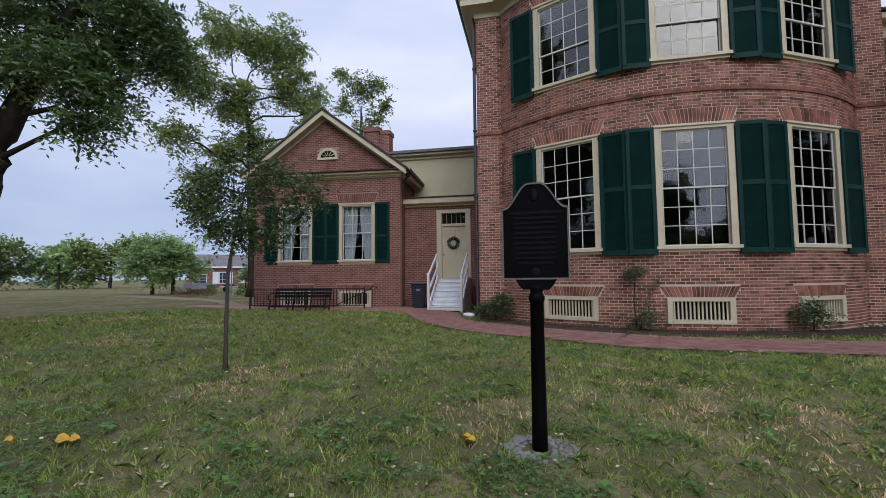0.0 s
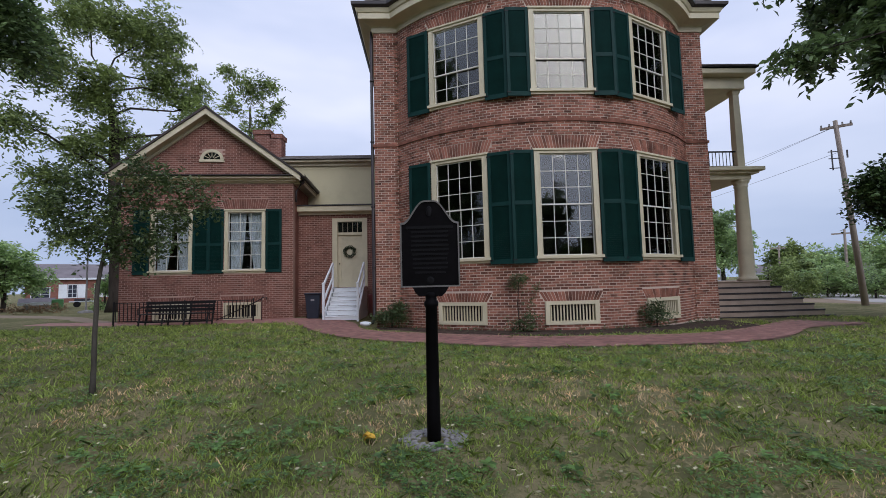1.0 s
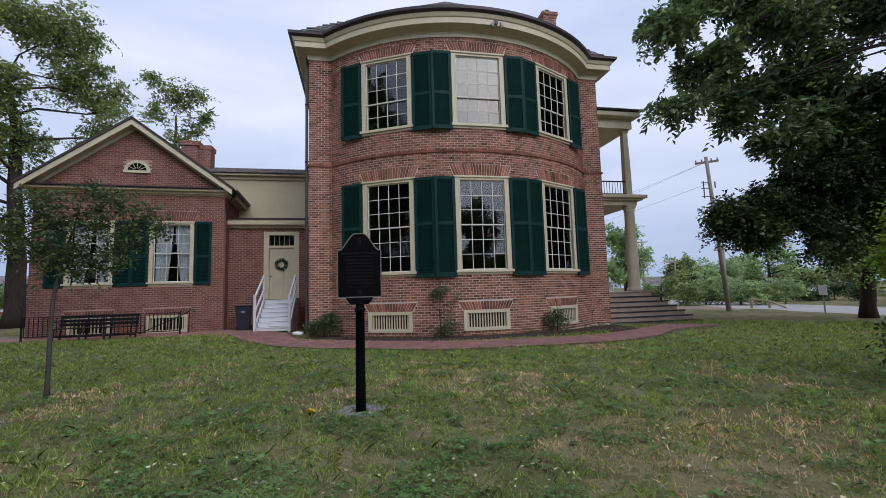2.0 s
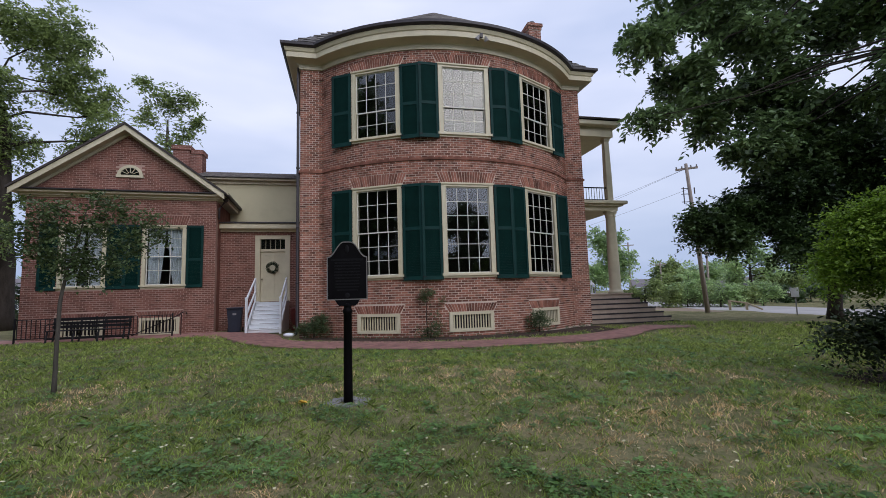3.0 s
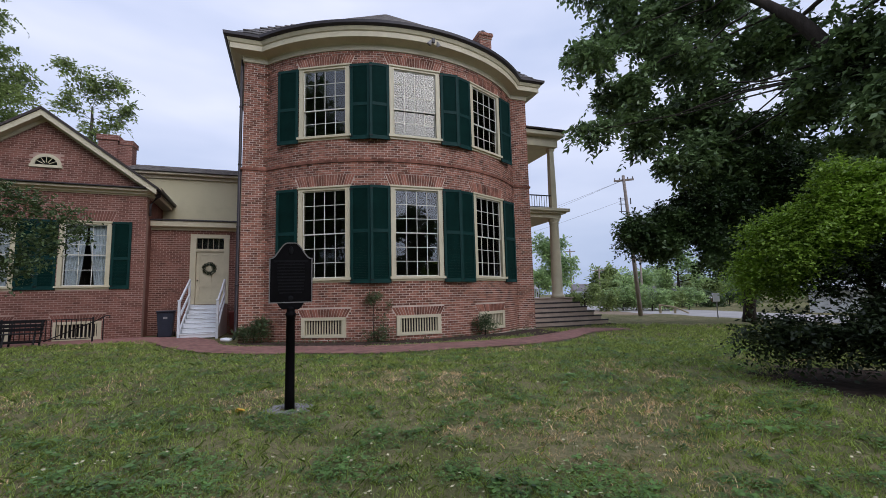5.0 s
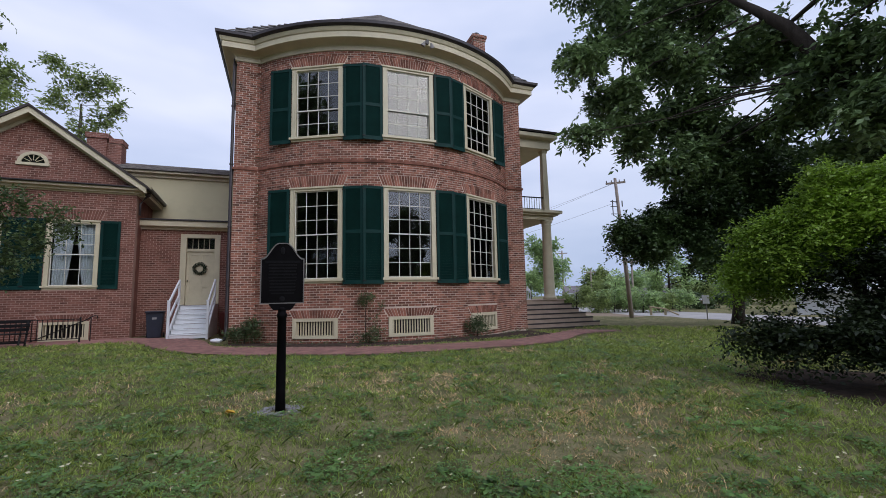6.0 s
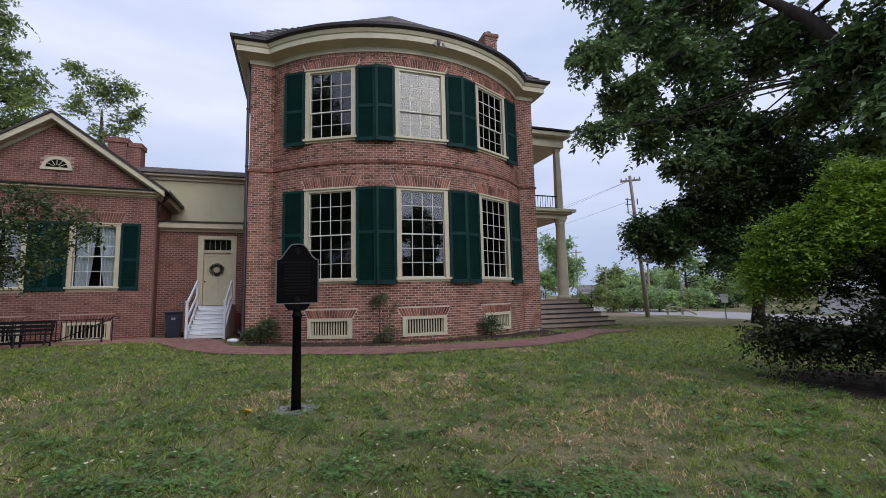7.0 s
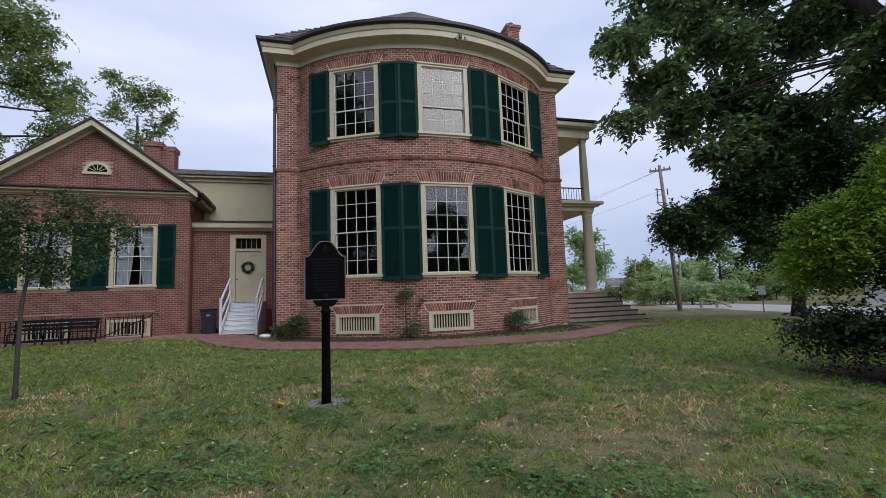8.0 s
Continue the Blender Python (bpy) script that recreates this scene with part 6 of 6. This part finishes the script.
GREY_ROOF = material("grey_asphalt_shingle", (0.17, 0.15, 0.155), 0.9, spread=0.25, scale=1, fine=20, bump=0.2)
far_house(50.3, 75, 12.0, 9, 3.4, 2.0, BRICK_WING, GREY_ROOF, "low brick house with white shutters and a grey roof", [(-1.6, 0.85, 0.5, 1.75, True), (1.9, 0.85, 0.5, 1.75, True), (5.0, 0.85, 0.5, 1.75, True), (-4.6, 0.9, 0.9, 1.4, False)], turn=4)
PALE_SIDING = material("pale_siding", (0.52, 0.55, 0.56), 0.7, spread=0.1, scale=1, fine=20)
far_house(-24.0, 95, 7.0, 6, 1.9, 1.6, PALE_SIDING, GREY_ROOF, "small pale house far beyond the road", [(-1.5, 0.6, 0.5, 1.1, False), (1.5, 0.6, 0.5, 1.1, False)], turn=10)
far_house(-32.0, 70, 9.0, 6, 1.6, 1.2, PALE_SIDING, GREY_ROOF, "low pale house behind the roadside trees", [(-2.5, 0.4, 0.6, 1.0, False)], turn=-10)
far_house(-50.5, 36, 7.0, 9, 1.6, 0.8, WHITE, PALE_SIDING, "white metal shed across the road", [], turn=5, category="shed")
RED = material("faded_red_paint", (0.40, 0.075, 0.04), 0.7, spread=0.2, scale=2, fine=30)
far_house(-35.4, 58, 2.6, 2.5, 0.9, 0.35, RED, GREY_ROOF, "small red booth behind the roadside hedge", [], category="booth")
# shed, green box, hedge, trailer and flagpole beyond the wing
SHED = material("grey_shed_siding", (0.33, 0.36, 0.36), 0.8, spread=0.1, scale=2, fine=30)
far_house(53.55, 50, 1.55, 1.8, 0.85, 0.35, SHED, GREY_ROOF, "small grey garden shed on the far lawn", [], category="shed")
bm = bmesh.new()
box(bm, -0.36, 0.36, 0, 0.7, 0, 0.78, bevel=0.04)
ob = part("utility_box", bm, material("green_enamel", (0.10, 0.27, 0.10), 0.5, spread=0.1, scale=3, fine=40))
ob.matrix_world = bearing(52.05, 48, 0)
tagged(ob, "green metal utility cabinet on the far lawn", "cabinet")
DRY = leaf_material("dry_hedge", (0.22, 0.15, 0.085), 0.4, 0.25, 0.8)
hedge = empty("low_hedge", bearing(53.2, 40, 0), "low brownish clipped hedge on the far lawn", "hedge")
foliage("leaves", [(x, 0, 0.32, 0.36) for x in np.linspace(-1.2, 1.2, 8)], 420, 0.09, 0.5, 0.1, DRY, hedge, 71, 0.15, 6)
trailer = empty("flat_trailer", bearing(50.4, 52, 0), "small dark flatbed trailer on the far lawn", "trailer")
bm = bmesh.new()
box(bm, -0.85, 0.85, -0.5, 0.5, 0.42, 0.52, bevel=0.02)
part("bed", bm, PALE_SIDING, trailer)
bm = bmesh.new()
box(bm, -0.5, 0.6, -0.3, 0.3, 0.52, 0.72, bevel=0.05)
part("load", bm, GUTTER, trailer)
for y in (-0.52, 0.52):
    bm = bmesh.new()
    tube(bm, [(-0.3, y - 0.07, 0.24), (-0.3, y + 0.07, 0.24)], 0.25, 14)
    part("wheel", bm, BLACK_IRON, trailer)
flag = empty("flagpole", bearing(49.55, 37.4, 0), "tall thin grey flagpole on a low base", "flagpole")
bm = bmesh.new()
tube(bm, [(0, 0, 0), (0, 0, 11)], [0.055, 0.03], 8)
part("shaft", bm, STONE, flag)
bm = bmesh.new()
lathe(bm, [(0.4, 0), (0.38, 0.12), (0.1, 0.16)], 12)
part("base", bm, STONE, flag)

# far trees and bushes
def far_tree(az, dist, low, high, wide, mat, label, seed, category="tree", n=9, per=14, leaf=0.5):
    b = bearing(az, dist, -0.3)
    rnd = random.Random(seed)
    foot = b.translation
    bl = []
    for _ in range(n):
        p = b @ Vector((rnd.uniform(-0.38, 0.38) * wide, rnd.uniform(-0.2, 0.2) * wide, rnd.uniform(low + (high - low) * 0.2, high - (high - low) * 0.15)))
        bl.append((p.x, p.y, p.z, rnd.uniform(0.13, 0.24) * min(wide, (high - low) * 1.6)))
    return tree("far_tree" if category == "tree" else "far_shrub", label, category, [tuple(foot), tuple(foot + Vector((0, 0, low + 0.2 * high))), tuple(foot + Vector((0.1, 0, high * 0.7)))], [0.03 * high, 0.025 * high, 0.008 * high], bl, BARK, mat,
                per=per, leaf=leaf, ratio=0.5, droop=0.3, seed=seed, twigs=3, spray=leaf * 2.2, count=7, group="far greenery")


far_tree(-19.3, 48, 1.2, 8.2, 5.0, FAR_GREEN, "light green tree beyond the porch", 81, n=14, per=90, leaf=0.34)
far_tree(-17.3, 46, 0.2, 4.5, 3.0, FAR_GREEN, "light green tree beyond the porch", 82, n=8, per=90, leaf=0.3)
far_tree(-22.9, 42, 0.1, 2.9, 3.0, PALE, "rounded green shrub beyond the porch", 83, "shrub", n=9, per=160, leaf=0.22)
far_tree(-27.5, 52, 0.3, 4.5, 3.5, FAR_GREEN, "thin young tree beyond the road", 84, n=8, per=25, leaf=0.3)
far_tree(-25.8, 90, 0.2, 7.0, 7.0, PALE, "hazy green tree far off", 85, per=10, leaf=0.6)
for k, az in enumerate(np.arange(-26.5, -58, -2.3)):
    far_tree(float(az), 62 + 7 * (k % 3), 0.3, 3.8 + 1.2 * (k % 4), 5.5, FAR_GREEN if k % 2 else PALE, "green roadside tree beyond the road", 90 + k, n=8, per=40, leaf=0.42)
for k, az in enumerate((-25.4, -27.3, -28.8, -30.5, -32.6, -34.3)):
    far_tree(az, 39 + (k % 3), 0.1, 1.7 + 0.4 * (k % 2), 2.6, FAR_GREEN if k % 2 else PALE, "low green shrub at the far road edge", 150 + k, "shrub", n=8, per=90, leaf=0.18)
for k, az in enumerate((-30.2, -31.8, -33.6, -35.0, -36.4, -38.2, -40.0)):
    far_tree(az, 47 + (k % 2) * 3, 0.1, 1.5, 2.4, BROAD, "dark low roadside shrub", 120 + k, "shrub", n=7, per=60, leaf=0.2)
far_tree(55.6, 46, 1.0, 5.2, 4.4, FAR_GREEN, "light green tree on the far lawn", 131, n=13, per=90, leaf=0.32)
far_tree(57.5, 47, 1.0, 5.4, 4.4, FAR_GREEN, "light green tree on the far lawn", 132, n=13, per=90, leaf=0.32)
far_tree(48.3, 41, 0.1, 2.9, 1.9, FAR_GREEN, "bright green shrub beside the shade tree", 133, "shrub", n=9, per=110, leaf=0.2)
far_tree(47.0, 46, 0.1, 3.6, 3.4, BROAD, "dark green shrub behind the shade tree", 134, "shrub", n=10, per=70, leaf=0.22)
# unseen ring added behind the viewer to block low sky light and darken panes
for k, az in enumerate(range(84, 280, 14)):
    far_tree(float(az), 44 + 6 * (k % 3), 0.2, 9.0 + 2 * (k % 3), 13.0, BROAD, "unseen tree added to block the low sky mirrored in the panes", 160 + k, n=14, per=9, leaf=0.7)
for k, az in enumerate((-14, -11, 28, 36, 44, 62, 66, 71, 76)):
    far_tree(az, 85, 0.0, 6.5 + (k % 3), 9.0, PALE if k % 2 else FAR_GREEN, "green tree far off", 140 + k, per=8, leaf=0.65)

# ---- grass, clover and fallen leaves ----
def lawn_noise(x, y):
    return noise.fractal(Vector((x * 0.42 + 3.1, y * 0.42, 0.3)), 1.0, 2.0, 4)


GRASS = leaf_material("grass_blades", (0.265, 0.375, 0.105), 0.62, 0.4, 5.0)
STRAW = leaf_material("dry_grass_blades", (0.66, 0.535, 0.33), 0.5, 0.2, 1.5)
CLOVER = leaf_material("clover_leaves", (0.105, 0.22, 0.068), 0.7, 0.35, 1.0)
LITTER = material("fallen_leaf", (0.46, 0.42, 0.26), 0.8, spread=0.5, scale=9, fine=60, island=0.8, bump=0.1)


def in_path(x, y):
    for a, b in zip(pa, pb):
        m = (a + b) / 2
        if (m.x - x) ** 2 + (m.y - y) ** 2 < ((a - b).length / 2) ** 2:
            return True
    return False


def blades(name, n, mat, seed, keep, size, wide, label, near_bias=1.6):
    rng = np.random.default_rng(seed)
    dist = 0.3 + 23.0 * rng.random(n) ** near_bias
    az = np.radians(np.where(rng.random(n) < 0.84, rng.uniform(-62, 66, n), rng.uniform(66, 298, n)))
    x, y = -dist * np.sin(az), dist * np.cos(az)
    # three blades in four grow in tufts of sixteen
    root = np.where(rng.random(n) < 0.75, np.arange(n) // 16 * 16, np.arange(n))
    spread = rng.normal(size=(2, n)) * np.where(root == np.arange(n), 0.0, 0.022 + 0.0035 * dist[root])
    lush = (0.55 + 0.9 * rng.random(n))[root]
    x, y, dist = x[root] + spread[0], y[root] + spread[1], dist[root]
    ok = np.array([keep(a, b) for a, b in zip(x, y)])
    x, y, dist, lush = x[ok], y[ok], dist[ok], lush[ok]
    m = len(x)
    z = np.array([ground_z(a, b) for a, b in zip(x, y)])
    h = size * lush * (0.5 + rng.random(m)) * (0.8 + dist / 18)
    w = wide * (0.7 + 0.6 * rng.random(m)) * (0.7 + dist / 6)
    a = rng.uniform(0, math.tau, m)
    lean = rng.normal(size=(m, 2)) * 0.75
    base = np.stack([x, y, z - 0.005], 1)
    side = np.stack([np.cos(a), np.sin(a), np.zeros(m)], 1) * w[:, None]
    mid = base + np.stack([lean[:, 0] * h * 0.35, lean[:, 1] * h * 0.35, h * 0.6], 1)
    tip = base + np.stack([lean[:, 0] * h, lean[:, 1] * h, h * 0.95], 1)
    v = np.stack([base - side, base + side, mid + side * 0.7, tip, mid - side * 0.7], 1).reshape(-1, 3)
    me = bpy.data.meshes.new(name)
    me.vertices.add(len(v))
    me.vertices.foreach_set("co", v.astype(np.float32).ravel())
    me.loops.add(5 * m)
    me.loops.foreach_set("vertex_index", np.arange(5 * m, dtype=np.int32))
    me.polygons.add(m)
    me.polygons.foreach_set("loop_start", np.arange(0, 5 * m, 5, dtype=np.int32))
    me.materials.append(mat)
    me.update(calc_edges=True)
    return tagged(new(name, me), label, "grass", kind="stuff")


TO_HOUSE = HOUSE.inverted()


def on_grid(f):
    """The function's value at the nearest point of a 12 cm grid, kept."""
    kept = {}
    def g(x, y):
        key = (round(x / 0.12), round(y / 0.12))
        if key not in kept:
            kept[key] = f(key[0] * 0.12, key[1] * 0.12)
        return kept[key]
    return g


@on_grid
def clear(x, y):
    if (x + 1.45) ** 2 + (y - 5.70) ** 2 < 0.21 ** 2:
        return False
    if y < 9.5:
        return not ((x - 6.9) ** 2 / 2.2 + (y - 5.4) ** 2 / 2.0 < 1)
    h = TO_HOUSE @ Vector((x, y, 0))
    if x > 16.2 or (h.x - UC) ** 2 + (h.y - VC) ** 2 < (RAD + 1.1) ** 2 or (h.x > -0.4 and h.x < 15 and h.y > -0.5):
        return False
    return h.y < 1.6 and not in_path(x, y)


@on_grid
def dry_at(x, y):
    d = lawn_noise(x, y) + 0.35 * noise.noise(Vector((x * 1.9, y * 1.9, 5)))
    return d + 0.22 * math.exp(-((x - 0.7) ** 2 / 5 + (y - 4.6) ** 2 / 4)) + 0.3 * math.exp(-((x + 0.4) ** 2 / 1.6 + (y - 7.5) ** 2 / 0.8)) - 0.25 * smooth(3, 7, x) * smooth(4, 9, y) - 0.16 * smooth(-1.8, -3.5, x) - 0.12 * smooth(8.5, 10.5, y)


blades("lawn_grass", 330000, GRASS, 51, lambda x, y: clear(x, y) and dry_at(x, y) < 0.20 + 0.5 * random.random(), 0.042, 0.0028, "short mown green grass")
blades("dry_grass", 210000, STRAW, 52, lambda x, y: clear(x, y) and dry_at(x, y) > 0.06 + 0.35 * random.random(), 0.032, 0.0026, "dry straw-coloured grass in worn patches")


def scatter_leaves(name, n, mat, seed, keep, size, lift, label, category, lobes):
    """Small flat leaves lying on or just over the ground; lobes leaflets each."""
    rng = np.random.default_rng(seed)
    out = []
    for i in range(n):
        dist = 1.6 + 15.0 * rng.random() ** 1.5
        az = math.radians(rng.uniform(-62, 66))
        x, y = -dist * math.sin(az), dist * math.cos(az)
        if not clear(x, y) or not keep(x, y):
            continue
        c = np.array((x, y, ground_z(x, y) + lift * (0.4 + rng.random())))
        a0 = rng.uniform(0, 6.28)
        s = size * (0.6 + 0.8 * rng.random()) * (0.85 + dist / 20)
        for k in range(lobes):
            a = a0 + k * math.tau / max(lobes, 2)
            u, w = np.array((math.cos(a), math.sin(a), rng.uniform(-0.35, 0.35))), np.array((-math.sin(a), math.cos(a), rng.uniform(-0.35, 0.35)))
            out += [c, c + u * s * 0.6 + w * s * 0.45, c + u * s * 1.1, c + u * s * 0.6 - w * s * 0.45]
    me = bpy.data.meshes.new(name)
    me.from_pydata([tuple(p) for p in out], [], [(i, i + 1, i + 2, i + 3) for i in range(0, len(out), 4)])
    me.materials.append(mat)
    return tagged(new(name, me), label, category, kind="stuff")


@on_grid
def clover_noise(x, y):
    return noise.fractal(Vector((x * 1.5 - 7, y * 1.5 + 2, 1.7)), 1.0, 2.0, 4)


def clover_here(x, y):
    return clover_noise(x, y) > -0.12 + 0.45 * random.random() and dry_at(x, y) < 0.4


scatter_leaves("clover", 150000, CLOVER, 53, clover_here, 0.0165, 0.045, "dark green clover and broad weeds in the lawn", "clover", 3)
scatter_leaves("broad_weeds", 2600, CLOVER, 57, lambda x, y: clover_noise(x, y) > 0.05 and dry_at(x, y) < 0.5, 0.042, 0.055, "dark rosettes of broad-leaved weeds in the lawn", "weeds", 6)
scatter_leaves("fallen_leaves", 2600, LITTER, 54, lambda x, y: True, 0.026, 0.05, "small pale fallen leaves scattered on the lawn", "leaves", 1)
YELLOW = material("yellow_leaf", (0.62, 0.36, 0.04), 0.7, spread=0.25, scale=20, fine=90, bump=0.1)
for x, y, s in ((-1.98, 5.55, 0.07), (-2.03, 5.60, 0.05), (-5.0, 4.2, 0.08), (-4.93, 4.25, 0.06), (-5.4, 4.0, 0.05)):
    bm = bmesh.new()
    vs = [bm.verts.new((s * math.cos(a) * (1 + 0.3 * math.sin(3 * a)), s * 0.7 * math.sin(a), 0.02 * math.cos(2 * a))) for a in np.linspace(0, math.tau, 11)[:-1]]
    bm.faces.new(vs)
    up = bmesh.ops.extrude_face_region(bm, geom=bm.faces[:])["geom"]
    bmesh.ops.translate(bm, verts=[g for g in up if isinstance(g, bmesh.types.BMVert)], vec=(0, 0, 0.003))
    ob = part("yellow_leaf", bm, YELLOW)
    ob.matrix_world = on_ground(x, y, 40 * x) @ pose(0, 0, 0.05, 12, -8, 0)
    tagged(ob, "curled yellow fallen leaf on the grass", "leaf", "yellow leaves")

# ---- single bricks, last ----
near = [r for r in ROWS_FRONT if 0.95 < r[2] < 1.80 and 4.2 < r[0] < RUN - 4.2][:300]
chosen = set(near)
brick_mesh("brickwork", [r for r in ROWS_FRONT if r not in chosen], front, BRICK, mansion)
brick_data = {}
for a, b, c, d, out in near:
    key = (round(b - a, 2), round(d - c, 3))
    if key not in brick_data:
        bm = bmesh.new()
        box(bm, -key[0] / 2, key[0] / 2, -0.008, 0.004, 0, key[1])
        me = bpy.data.meshes.new("brick")
        bm.to_mesh(me)
        bm.free()
        me.materials.append(BRICK_ONE)
        brick_data[key] = me
    ob = new("brick", brick_data[key])
    ob.parent = front_wall
    ob.matrix_local = front_pose((a + b) / 2, c, out - 0.007)
brick_mesh("brickwork", WING_ROWS, wing_front, BRICK_WING, wing)
brick_mesh("brickwork", PASSAGE_ROWS, lambda u, d, z: Vector((u, DV + d, z)), BRICK_WING, passage)
